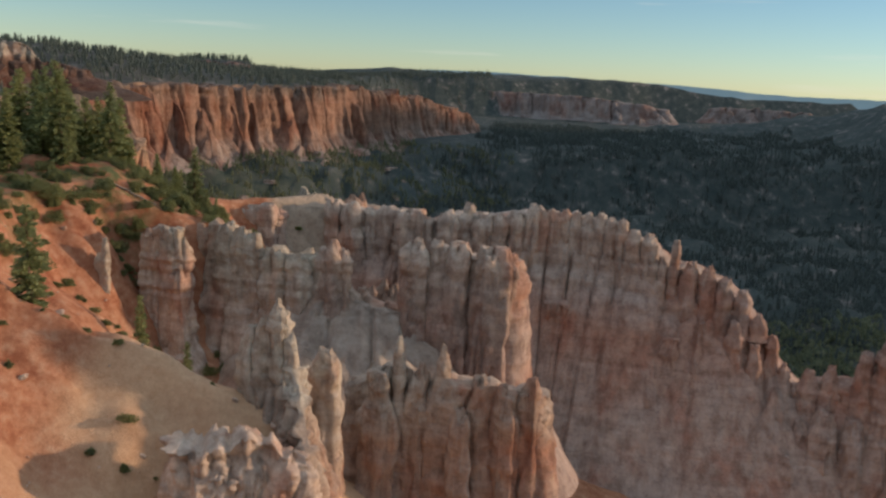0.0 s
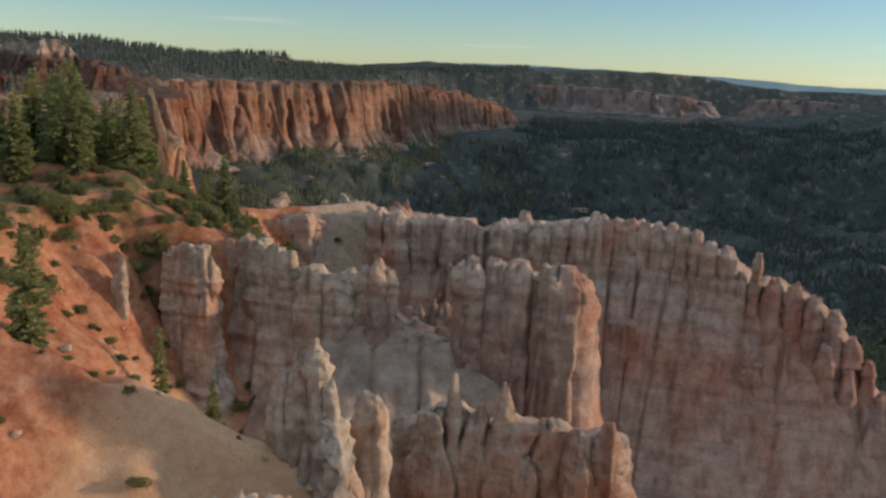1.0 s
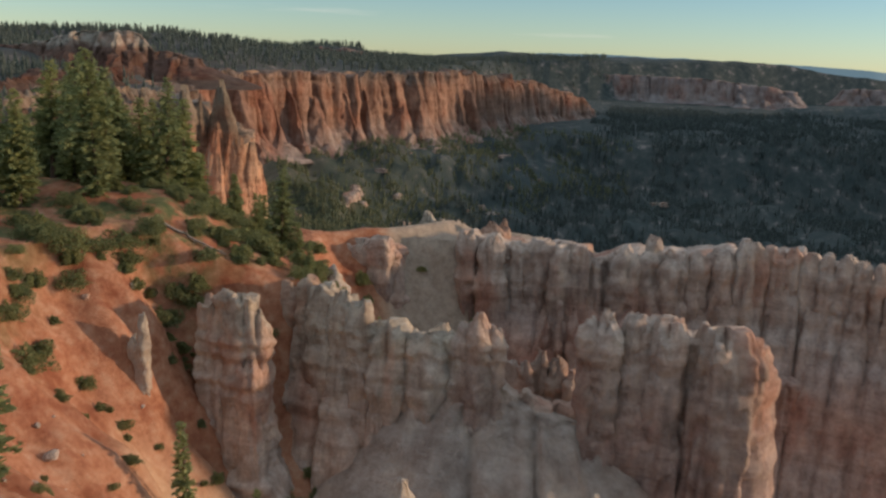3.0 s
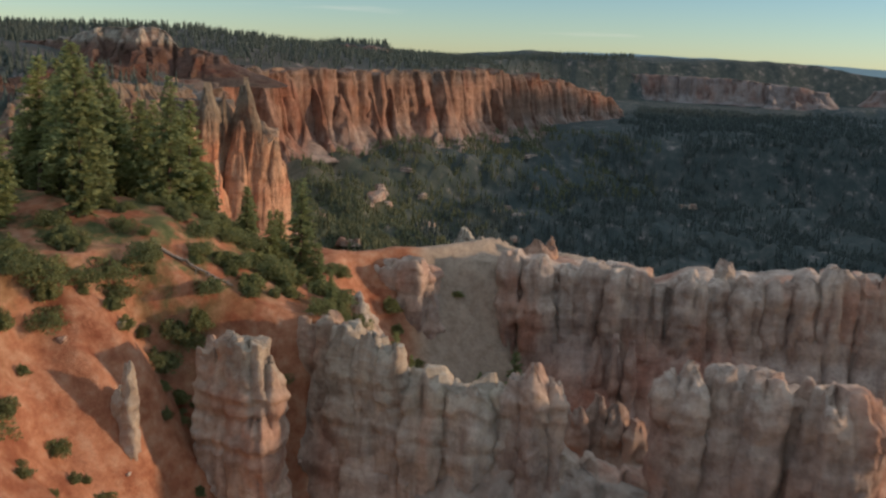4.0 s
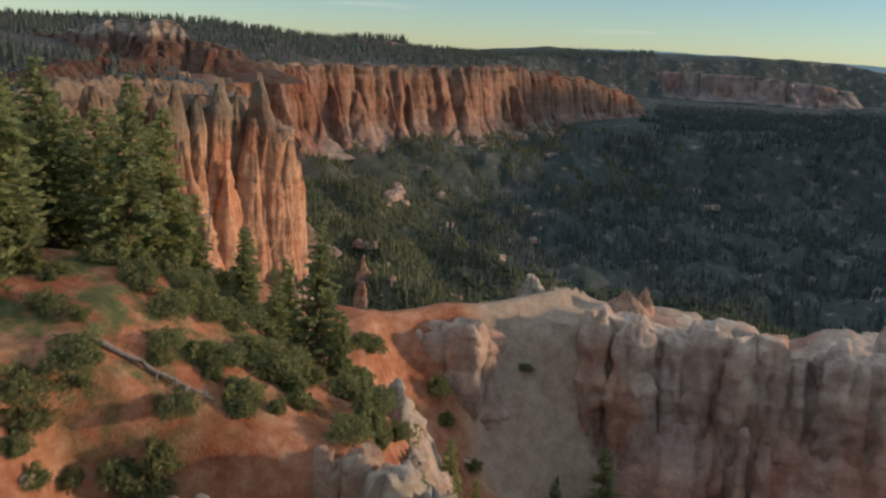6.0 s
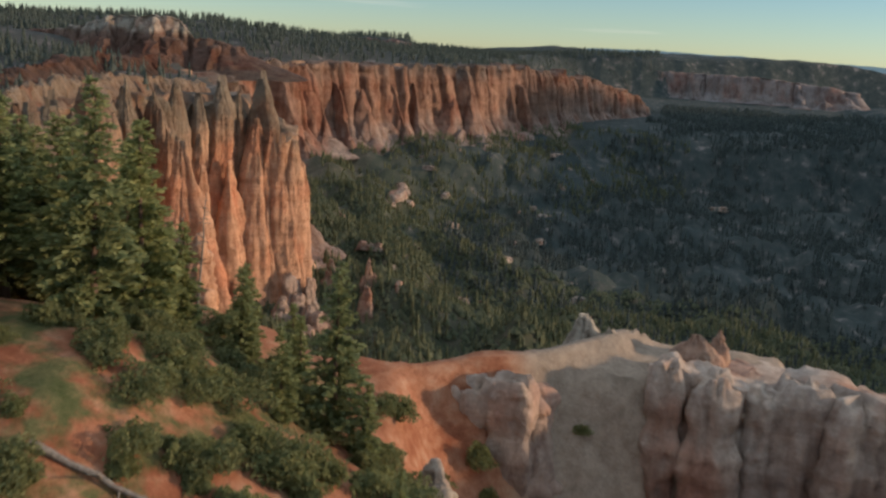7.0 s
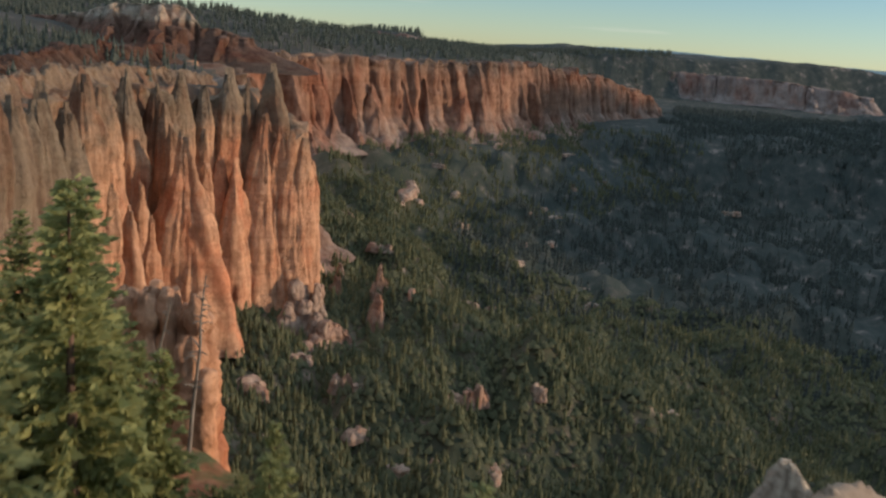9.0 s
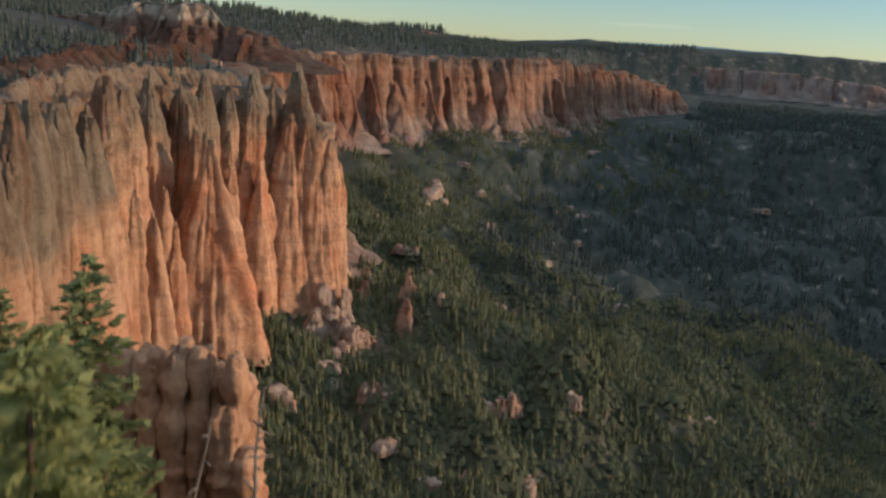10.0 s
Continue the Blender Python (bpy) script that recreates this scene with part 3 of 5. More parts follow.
def column_mesh(name, x, y, top, foot, a, b, mat, seed=1, turn=0.0, flare=1.4, point=0.5, tip=0.45, flute=0.2, bed=0.14, rough=0.16, fine=0.35, square=3.0, scale=1.0, facets=0):
    """One weathered column of half widths a and b, turned by degrees: cleft into ribs, bedded, wider at its foot.
    point: how far down its head narrows, in widths; tip: the share of its width left at the ragged top;
    facets: the number of flat joint faces round it, each with its own slope, in place of a rounded section."""
    tall = top - foot
    k = int(np.clip(2 * math.pi * max(a, b) / fine, 16, 72))
    n = int(np.clip(tall / fine, 14, 130))
    h = (1 - (1 - np.linspace(0, 1, n)) ** 1.2)[:, None]
    reach = min(point * 2 * a, 0.9 * tall)
    up = h * tall
    q = np.clip((up - tall + reach) / reach, 0, 1)
    cap = 1 - (1 - tip) * q ** 1.15
    closing = np.array([0.8, 0.5, 0.2, 0.0])[:, None]
    cap, up, h = np.concatenate([cap, tip * closing]), np.concatenate([up, np.full((4, 1), tall)]), np.concatenate([h, np.ones((4, 1))])
    ang = np.linspace(0, 2 * math.pi, k, endpoint=False)[None] + 0.5 * noise3(0.1, 0.2, up / (7 * a), seed + 4)
    c, s = np.cos(ang), np.sin(ang)
    rad = (np.abs(c / a) ** square + np.abs(s / b) ** square) ** (-1 / square)
    if facets:
        rng = np.random.default_rng(seed + 900)
        rad = np.full(np.broadcast(h, ang).shape, 9.0)
        for face in range(facets):
            to = 2 * math.pi * (face + rng.uniform(-0.36, 0.36)) / facets
            near, slope = rng.uniform(0.72, 1.05), rng.uniform(0.35, 1.0)
            rad = np.minimum(rad, near * (1 + (slope - 1) * h ** 1.3) / np.maximum(np.cos(ang - to), 0.12))
        rad = rad * (np.abs(c / a) ** 2 + np.abs(s / b) ** 2) ** -0.5
    z = foot + up + 0 * ang
    girth = (flare + (1 - flare) * h ** 0.7) * (1 + 0.14 * noise3(0.3, seed * 1.7, up / (2.6 * a), seed + 1))
    # joints run down the column and split it into ribs that end at different heights
    wind = 0.35 * noise3(c * 1.5, s * 1.5, up / (4 * a), seed + 17)
    j1 = np.abs(noise3(c * 1.7 + wind, s * 1.7, up / (14 * a), seed + 2))
    j2 = np.abs(noise3(c * 3.6 + wind, s * 3.6, up / (9 * a), seed + 3))
    j3 = np.abs(noise3(c * 7.5, s * 7.5 + wind, up / (7 * a), seed + 15))
    joint = np.exp(-(j1 / 0.13) ** 2) + 0.6 * np.exp(-(j2 / 0.16) ** 2) + 0.3 * np.exp(-(j3 / 0.2) ** 2)
    ribs = noise3(c * 2.3, s * 2.3, up / (6 * a), seed + 16)
    r = rad * girth * cap * (1 + flute * (0.35 + 0.8 * ribs - 1.15 * joint))
    px, py = x + c * r, y + s * r
    layer = np.tanh(2.4 * noise3(0.2, 0.1 + px * 0.012, z / (1.7 * scale), 9)) + 0.6 * noise3(0.2, py * 0.014, z / (0.7 * scale), 11)
    lump = fbm(px, py, z * 0.6, a * 0.8, 4, seed + 5, 0.6)
    block = np.round(2.4 * noise3(px / (0.6 * a), py / (0.6 * a), z / (0.9 * a), seed + 6)) / 2.4
    chip = np.round(1.8 * noise3(px / (2.0 * fine), py / (2.0 * fine), z / (1.5 * fine), seed + 9)) / 1.8
    d = (bed * layer * (0.6 + 0.8 * h) + rough * a * (0.8 * lump + 0.9 * block) + 0.22 * fine * chip) * np.minimum(1, 2 * cap)
    r = np.maximum(r + d * np.minimum(1, cap / tip), 0.0)
    tr, tc = math.sin(radians(turn)), math.cos(radians(turn))
    u, v = c * r, s * r
    sway = 0.16 * a * noise3(0.7, seed * 0.9, up / (5 * a), seed + 7)
    px, py = x + u * tc - v * tr + sway, y + u * tr + v * tc
    # ribs break off below the top
    broken = np.clip(0.45 * np.round(2 * noise3(c * 1.4, s * 1.4, 0.5, seed + 18)) / 2 + 0.3 * np.round(2 * noise3(px / (0.5 * a), py / (0.5 * a), 0.5, seed + 19)) / 2, -0.7, 0.25)
    z = z + broken * min(1.6 * a, 0.25 * tall) * h ** 5
    return mesh_of(name, np.stack([px, py, z], -1).reshape(-1, 3), grid_faces(n + 4, k, True), mat)


def colonnade(root, rows, mat, seed, deep=1.3, foot=200.0, turn=0.0, name="pillar", swing=6.0, broad=1.06, **how):
    """Columns (x, y, half width, top) as parts of a wall."""
    rng = np.random.default_rng(seed)
    for k, (x, y, half, top) in enumerate(rows):
        part(name, column_mesh(name, x, y, top, foot, half * broad, half * deep, mat, seed + 13 * k, turn + rng.uniform(-swing, swing), **how), root)


# the rim wall across the spur: a core, the jointed panels and pinnacles of its crest, the bulging panels of its foot
BACK = [(0, 22), (0.5, 9), (1, 4)]
FACE = [(0, 29), (0.25, 21), (0.5, 15.5), (0.66, 12.6), (0.77, 10.4), (0.785, 9.6), (0.8, 8.6), (0.9, 7), (1, 4.8)]
rim_wall = rock("rim_wall", "long pinkish limestone wall with deep clefts and a crest of pinnacles", "rock wall",
     [(-12, 186.4, 211.8, 166), (-5, 185.6, 211.4, 166), (-1, 184.8, 210, 166), (3, 184.2, 211.8, 166), (8, 183.4, 212.3, 166), (15, 183.2, 212.6, 166), (25, 182.4, 213.6, 166), (31, 180.8, 213.6, 166), (36, 178.8, 213.2, 166), (39, 177.4, 211.2, 165), (44, 175.4, 209.6, 163), (48, 173.8, 206.6, 162), (53, 171.8, 205.6, 160), (57, 170.2, 203.8, 159), (60, 169, 201.4, 158), (64, 167.4, 196.6, 156), (68, 165.8, 189, 155), (73, 164, 184, 152)],
     FACE, BACK, rock_near, fine=0.4, seed=3, cell=4.6, cleft=1.2, uneven=0.7, rough=0.5, bed=0.24, notch=0.8, dome=0.2, apron=0.62, fade=0.16, under=0.5, slimness=0.3, square=10, lean_cells=0.2,
     pillars=(4, 0.66, 0.78, 0.9, 1.5, 12))
colonnade(rim_wall, [(-8.8, 180.4, 2.0, 212.9), (-4.9, 179.4, 2.5, 212.4), (-1.2, 178.6, 1.3, 210.9), (3.0, 177.9, 2.1, 212.6)], rock_near, 320, 1.2, 198, -8, flare=1.22, point=0.35, tip=0.8, square=5, flute=0.22)
colonnade(rim_wall, [(7.2, 178.4, 1.1, 214.9), (6.3, 177.4, 1.3, 212.6), (10.1, 177.0, 1.9, 212.9), (13.4, 176.9, 1.4, 213.2), (16.6, 176.9, 1.9, 213.6), (20.4, 176.7, 1.8, 215.1), (23.8, 176.6, 1.4, 214.7)], rock_near, 340, 1.2, 199, -3, flare=1.25, point=0.4, tip=0.65, square=4, flute=0.22)
colonnade(rim_wall, [(26.2, 176.1, 1.15, 215.0), (28.4, 175.4, 1.2, 214.4), (30.6, 174.6, 1.15, 214.8), (32.8, 173.7, 1.3, 214.8), (35, 172.8, 1.1, 214.3), (37, 171.9, 1.0, 214.2), (39.2, 170.9, 1.3, 212.1), (42.2, 169.8, 1.35, 211.7)], rock_near, 360, 1.25, 201, -24, flare=1.3, point=0.7, tip=0.5, square=3, flute=0.2)
colonnade(rim_wall, [(44.7, 169, 0.9, 207.6), (46.7, 168.0, 0.75, 211.2), (49.8, 166.9, 1.4, 207.1), (52.8, 165.9, 1.4, 206.7), (56.0, 164.7, 1.4, 205), (59.1, 163.6, 1.25, 202.9), (62.2, 162.6, 1.3, 198.9)], rock_near, 380, 1.2, 194, -22, flare=1.5, point=0.9, square=2.6, flute=0.2)
colonnade(rim_wall, [(65.0, 161.6, 1.2, 194.9), (67.3, 160.6, 1.0, 190.2), (61, 160.2, 1.5, 193.2), (57.4, 161.2, 1.5, 197.6)], rock_near, 400, 1.2, 180, -22, flare=1.7, point=1.2, square=2.6, flute=0.2)
colonnade(rim_wall, [(-6.2, 173.2, 0.75, 205.6), (-4, 173, 1.2, 204.8), (-7.8, 174.4, 1.0, 203), (31, 170.6, 2.5, 196), (35.4, 168.6, 1.6, 198), (42.1, 166, 4.6, 195), (51.4, 162.2, 3.2, 196.2), (59.5, 159.2, 2.5, 188), (64.7, 157, 2.4, 186)], rock_near, 420, 1.15, 168, -16, "buttress", flare=1.7, point=0.9, square=2.8, flute=0.16, fine=0.45, facets=8)
# the broken wall past its end
wall_end = rock("rim_wall", "broken pink limestone wall of hoodoos past the long wall's end", "rock wall",
     [(69, 164, 184, 140), (74, 161, 187, 140), (80, 158, 189, 140), (86, 156, 193, 140), (94, 152, 196, 140)],
     [(0, 22), (0.5, 10), (0.85, 4), (1, 2)], [(0, 18), (0.5, 8), (1, 3)], rock_near, fine=0.5, seed=5, cell=3.4, cleft=1.0, uneven=1.5)
colonnade(wall_end, [(71.8, 159.6, 1.5, 189.1), (75.2, 158.2, 1.6, 190.4), (78.2, 157, 1.1, 187.4), (80.4, 156.2, 1.7, 194.2), (84.2, 154.4, 2.2, 198.1), (73.6, 155, 2.2, 182.8), (69.8, 156.4, 1.8, 180.4), (78.4, 153.4, 1.9, 182)], rock_near, 440, 1.4, 158, -22, flare=1.8, point=1.0, flute=0.2, square=2.6)
# the ledge and the pillars round the pale chute
LEDGE = [(0, 4.4), (0.3, 3.4), (0.6, 2.6), (0.93, 2.0), (1, 1.6)]
rim_ledge = rock("rim_ledge", "broad limestone ledge face of jointed panels under a flat pale cap", "rock ledge",
     [(-19.6, 180.9, 213.5, 190), (-17, 181, 213, 190), (-12, 181.6, 212.3, 190), (-8, 182, 211.5, 188)],
     LEDGE, [(0, 4), (1, 2)], rock_near, fine=0.32, seed=58, cell=3.6, cleft=0.75, uneven=0.4, rough=0.5, notch=0.5, dome=0.15, bed=0.24, square=16, slimness=0.08, lean_cells=0.2)
colonnade(rim_ledge, [(-20.2, 179, 1.3, 213.9), (-16.6, 178.2, 1.7, 213.5), (-12.4, 179.6, 1.6, 212.6)], rock_near, 460, 1.15, 192, -4, flare=1.35, point=0.35, tip=0.75, square=5, flute=0.22, bed=0.16)
for x, y, z, r, s in ((-27.4, 185.6, 215.6, 1.1, 71), (-25.2, 184.8, 214.8, 0.9, 72), (-15.4, 187, 215, 0.7, 73), (-17.4, 187, 214.3, 1.5, 74)):
    tagged(new("hoodoo", column_mesh("hoodoo", x, y, z, z - 4, r, r * 0.8, rock_pale, s, flare=1.9, point=0.5, fine=0.18, rough=0.25, flute=0.25, bed=0.2)), "small pale knob on the ledge", "hoodoo", "knobs on the ledge")
chute_pillar = rock("rock_pillar", "sloping limestone pillar where the wall meets the saddle", "rock pillar",
     [(-37.4, 175, 212.4, 192), (-34, 175.2, 213, 192), (-31.6, 175, 212.6, 192)], [(0, 6), (0.4, 3.8), (0.8, 2.6), (1, 1.6)], [(0, 6), (0.5, 4), (1, 2)], rock_near, fine=0.3, seed=8, cell=2.6, cleft=0.8, uneven=0.5, bed=0.3, dome=0.15, square=12, lean_cells=0.2)
colonnade(chute_pillar, [(-37.6, 173.6, 1.1, 212.2), (-35.2, 173.4, 1.2, 212.8), (-32.6, 173.2, 1.35, 213.4)], rock_near, 480, 1.3, 195, 0, broad=1.2, flare=1.1, point=0.2, tip=0.9, square=5, flute=0.16, rough=0.07, bed=0.2)
rock("crag_ridge", "broken orange and pale crags along the soil crest", "rock crags",
     [(-36.8, 161, 211.6, 203), (-35.6, 157.5, 212, 203), (-34, 153, 210.6, 203), (-33, 149, 210.4, 203), (-32, 145, 210.6, 203), (-31, 141.5, 211.6, 203)],
     [(0, 4.4), (0.5, 2.6), (0.8, 1.6), (1, 0.9)], [(0, 4.4), (0.5, 2.6), (0.8, 1.6), (1, 0.9)], rock_pale, fine=0.24, seed=81, cell=1.9, cleft=0.8, uneven=1.2, rough=0.5, bed=0.3, notch=1.0, pillars=(6, 0.7, 0.95, 0.5, 0.9, 5))
# second fin: a sheer bent wall above a sandy apron
fin = rock("rock_fin", "pale pink limestone fin with a sandy apron", "rock fin",
     [(-38, 144, 212.4, 188), (-35, 140.6, 213.8, 188), (-31, 138, 213.6, 188), (-27, 137, 212, 188), (-22, 136.8, 210.8, 188), (-18, 136.6, 210.6, 188), (-15, 135.8, 211.5, 188), (-12.6, 136.2, 207, 188), (-8, 137.4, 204.4, 188), (-2, 138, 204.6, 188)],
     [(0, 7), (0.4, 4.4), (0.7, 2.6), (1, 1.3)], [(0, 9), (0.5, 5), (0.75, 3), (1, 1.6)], rock_pale, fine=0.3, seed=12, cell=3.2, cleft=0.8, uneven=0.7, rough=0.4, bed=0.2)
colonnade(fin, [(-36.4, 141, 1.4, 214.6), (-34.2, 139, 1.2, 215.7), (-32, 137.4, 1.4, 215.4), (-29.6, 136.4, 1.5, 215), (-27.4, 135.4, 1.1, 214.6), (-24.4, 135.4, 1.9, 212.1), (-20.4, 135.4, 2.2, 211.8), (-17.6, 135.2, 0.9, 211.8)], rock_pale, 500, 1.05, 196, -12, flare=1.2, point=0.35, tip=0.7, square=3.6, flute=0.16, bed=0.16, fine=0.28)
colonnade(fin, [(-16.5, 134.6, 0.85, 213), (-15, 133.9, 1.0, 214.3), (-13.4, 134.5, 0.9, 212.9)], rock_near, 520, 1.2, 199, 0, flare=1.6, point=0.8, flute=0.2, fine=0.25)
APRON = [(0, 24), (0.34, 15.5), (0.40, 13.4), (0.46, 13.0), (0.66, 8.0), (1, 0.9)]
part("apron", fin_mesh("apron", [(-22, 135.4, 204.6, 180), (-18, 134.8, 205.4, 180), (-12, 135.4, 204.8, 180), (-6, 136, 203.6, 180), (-2, 136.6, 202.4, 180)], APRON, [(0, 20), (1, 1)], rock_sandy, fine=0.5, seed=14, cell=5, cleft=1.0, uneven=0.5, rough=0.6, bed=0.16, notch=0.3, apron=0.05, slimness=0.35, square=3), fin, "smooth sandy debris slope")
block = rock("rock_block", "tall squarish limestone block with deep clefts", "rock block",
     [(2.4, 139.4, 212.6, 176), (7, 139.2, 212.8, 176), (11.6, 138.6, 212, 176)],
     [(0, 15), (0.3, 7.2), (0.5, 4.6), (0.9, 3.4), (1, 2.6)], [(0, 14), (0.4, 6), (1, 3.6)], rock_near, fine=0.34, seed=15, cell=4.4, cleft=0.9, uneven=0.6, rough=0.4, notch=0.6, dome=0.15, square=16, lean_cells=0.15)
colonnade(block, [(0.9, 137.4, 1.15, 214.4), (4.3, 136.8, 1.8, 214.2), (9.6, 136.4, 2.9, 213.3), (12.1, 137, 1.3, 212.8)], rock_near, 540, 1.35, 190, 0, flare=1.12, point=0.35, tip=0.75, square=4.6, flute=0.22, bed=0.1)
split = rock("rock_pillar", "pointed limestone pillar split from the block", "rock pillar",
     [(-3.2, 137.6, 212.4, 176), (-1.4, 137.4, 212.8, 176)],
     [(0, 10), (0.35, 5), (0.6, 2.2), (0.9, 1.2), (1, 0.8)], [(0, 10), (0.35, 5), (0.6, 2.2), (0.9, 1.2), (1, 0.8)], rock_near, fine=0.32, seed=16, cell=1.9, cleft=0.5, uneven=0.6, rough=0.35, lean_cells=0.2)
colonnade(split, [(-3.7, 136.8, 1.05, 214), (-1.9, 136.4, 1.25, 214.9)], rock_near, 560, 1.2, 196, 0, flare=1.45, point=0.75, flute=0.18)
for x, z, r, s in ((-12.3, 201.3, 1.2, 61), (-10.6, 202, 1.0, 62), (-8.6, 203, 1.1, 63), (-6.4, 202.3, 1.2, 64), (-4.2, 201, 1.2, 65), (-2.1, 199.8, 1.3, 66)):
    tagged(new("hoodoo", column_mesh("hoodoo", x, 157.5 + 0.9 * math.sin(s * 2.1), z, 181, r, r, rock_sandy, s, flare=3.0, point=0.6, tip=0.6, fine=0.3, rough=0.22, flute=0.22, bed=0.16)), "low grey eroded hoodoo beside the block", "hoodoo", "grey hoodoos beside the block")
# nearest fins and the spire
spire = rock("rock_spire", "pointed pink limestone spire on a ridge", "hoodoo",
     [(-19, 98, 207, 186), (-17, 97.4, 209, 186), (-15.4, 97, 208.4, 186)],
     [(0, 8.5), (0.4, 4.8), (0.65, 3.0), (0.85, 1.8), (1, 1.0)], [(0, 8.5), (0.4, 4.8), (0.65, 3.0), (0.85, 1.8), (1, 1.0)], rock_front, fine=0.26, seed=21, cell=1.9, cleft=0.5, uneven=0.4, rough=0.3, lean_cells=0.2)
colonnade(spire, [(-19.7, 96.8, 1.0, 211), (-18.2, 96.3, 1.05, 212.3), (-16.7, 96.6, 1.05, 214.3), (-15.3, 96, 0.8, 211)], rock_front, 580, 1.15, 196, 0, flare=1.75, point=1.3, tip=0.3, flute=0.25, fine=0.2)
rock("rock_fin", "craggy grey and orange limestone fin below the spire", "rock fin",
     [(-14.6, 95.2, 206.6, 180), (-13.6, 93, 204.4, 180), (-12.6, 90.5, 201, 178), (-11.6, 87, 196.6, 174), (-11.4, 84, 191, 172)],
     [(0, 10), (0.5, 4.4), (1, 1.0)], [(0, 10), (0.5, 4.4), (1, 1.0)], rock_front, fine=0.26, seed=23, cell=1.6, cleft=0.9, uneven=1.0, rough=0.5, pillars=(7, 0.8, 0.98, 0.45, 0.8, 7))
rock("rock_outcrop", "pale grey craggy rock on the sandy slope", "rock outcrop",
     [(-24, 85, 202.4, 188), (-20, 85.4, 203.2, 188), (-17, 86, 202.6, 188), (-13.6, 86.6, 200.8, 188)], [(0, 6), (0.5, 3.4), (1, 1.6)], [(0, 6), (0.5, 3), (1, 1.6)], rock_pale, fine=0.25, seed=25, cell=2.6, cleft=0.35, uneven=1.0, rough=0.8, notch=0.5, pillars=(4, 0.6, 0.85, 0.7, 1.1, 6))
tagged(new("rock_pillar", column_mesh("rock_pillar", -12.2, 103, 207, 180, 1.5, 1.8, rock_front, 601, flare=2.6, point=0.9, fine=0.3)), "grey pink pillar standing behind the spire", "rock pillar")
near_fin = rock("rock_fin", "broad pink limestone fin with a pale crest", "rock fin",
     [(-9, 118, 198.4, 166), (-6, 117.4, 200.4, 166), (-2, 117, 200.4, 166), (2, 116.6, 199.4, 166), (6, 116.2, 199.2, 166), (11, 115.8, 199.2, 166), (15.4, 115.4, 198.6, 166)],
     [(0, 5.4), (0.3, 4.4), (0.7, 3.2), (0.9, 2.6), (1, 1.8)], [(0, 10), (0.5, 5), (1, 2)], rock_front, fine=0.33, seed=27, cell=3.6, cleft=1.0, uneven=0.6, rough=0.4)
colonnade(near_fin, [(-6.6, 115, 3.4, 200.6), (-0.8, 114.8, 1.9, 201), (5.2, 112.4, 2.0, 195.6), (7.6, 114.8, 2.3, 199.6), (11.4, 113.6, 2.3, 199.2), (14.8, 113.6, 1.8, 200.4)], rock_front, 620, 1.2, 172, 0, flare=1.4, point=0.4, tip=0.7, flute=0.15, facets=8)
colonnade(near_fin, [(-3.6, 115.2, 0.6, 205.2), (2.4, 115.8, 0.9, 204.2)], rock_front, 860, 1.3, 178, 0, flare=4.0, point=1.5, tip=0.3, flute=0.18, fine=0.3)
# tower and pinnacle on the red slope
tower = rock("rock_tower", "blocky limestone tower with a pale ledged cap", "rock tower",
     [(-41, 131.8, 213, 192), (-39, 131.2, 213.6, 192), (-37.8, 130.8, 212.8, 192)], [(0, 5), (0.3, 2.8), (0.6, 1.8), (1, 1.0)], [(0, 5), (0.3, 2.8), (0.6, 1.8), (1, 1.2)], rock_pale, fine=0.26, seed=31, cell=2.2, cleft=0.5, bed=0.4, uneven=0.6, dome=0.1)
colonnade(tower, [(-41.8, 130.9, 1.1, 214.8), (-40.2, 130.2, 1.0, 215.7), (-38.5, 129.8, 1.15, 215.4), (-37, 129.8, 0.85, 214.2), (-37.4, 128.8, 0.9, 209.4)], rock_pale, 820, 1.2, 197, -10, broad=1.35, flare=1.25, point=0.3, tip=0.9, square=4, flute=0.14, bed=0.3, rough=0.13, fine=0.2)
pinnacle = tagged(new("hoodoo"), "thin pale pinnacle on the red slope", "hoodoo")
colonnade(pinnacle, [(-46.8, 125.2, 0.5, 214.8), (-47.8, 125.7, 0.6, 212.3), (-49, 126.4, 0.6, 211.6)], rock_pale, 830, 1.1, 205, 0, flare=1.5, point=0.8, tip=0.5, flute=0.2, rough=0.2, fine=0.16)
# buttress below the wooded rim, with its columns standing out from the face
buttress = rock("rock_buttress", "orange limestone buttress below the wooded rim", "rock buttress",
     [(-96, 203, 210, 160), (-86, 203.6, 213, 160), (-80, 204, 214, 160), (-76, 204.2, 214.4, 160), (-74, 204.2, 213.6, 160)], [(0, 9), (0.5, 3.6), (0.75, 2.3), (0.9, 1.8), (1, 1.2)], [(0, 12), (0.5, 5), (1, 2)], rock_butt, fine=0.33, seed=37, cell=3.0, cleft=1.2, uneven=1.2, rough=0.5, lean_cells=0.2)
colonnade(buttress, [(-82.4, 201.6, 0.9, 214.4), (-80.4, 201.6, 0.8, 215.4), (-78.4, 201.8, 0.9, 215.8), (-76.2, 201.4, 0.95, 216.4), (-74.4, 201.6, 0.7, 216.2), (-73.2, 202.2, 0.6, 214.8), (-71.9, 201.4, 0.62, 216.1), (-72.2, 200.8, 0.9, 212.4), (-71, 201, 0.9, 209.6)], rock_butt, 640, 1.3, 176, -10, flare=1.6, point=0.4, tip=0.65, flute=0.2, fine=0.24, rough=0.16, bed=0.18)

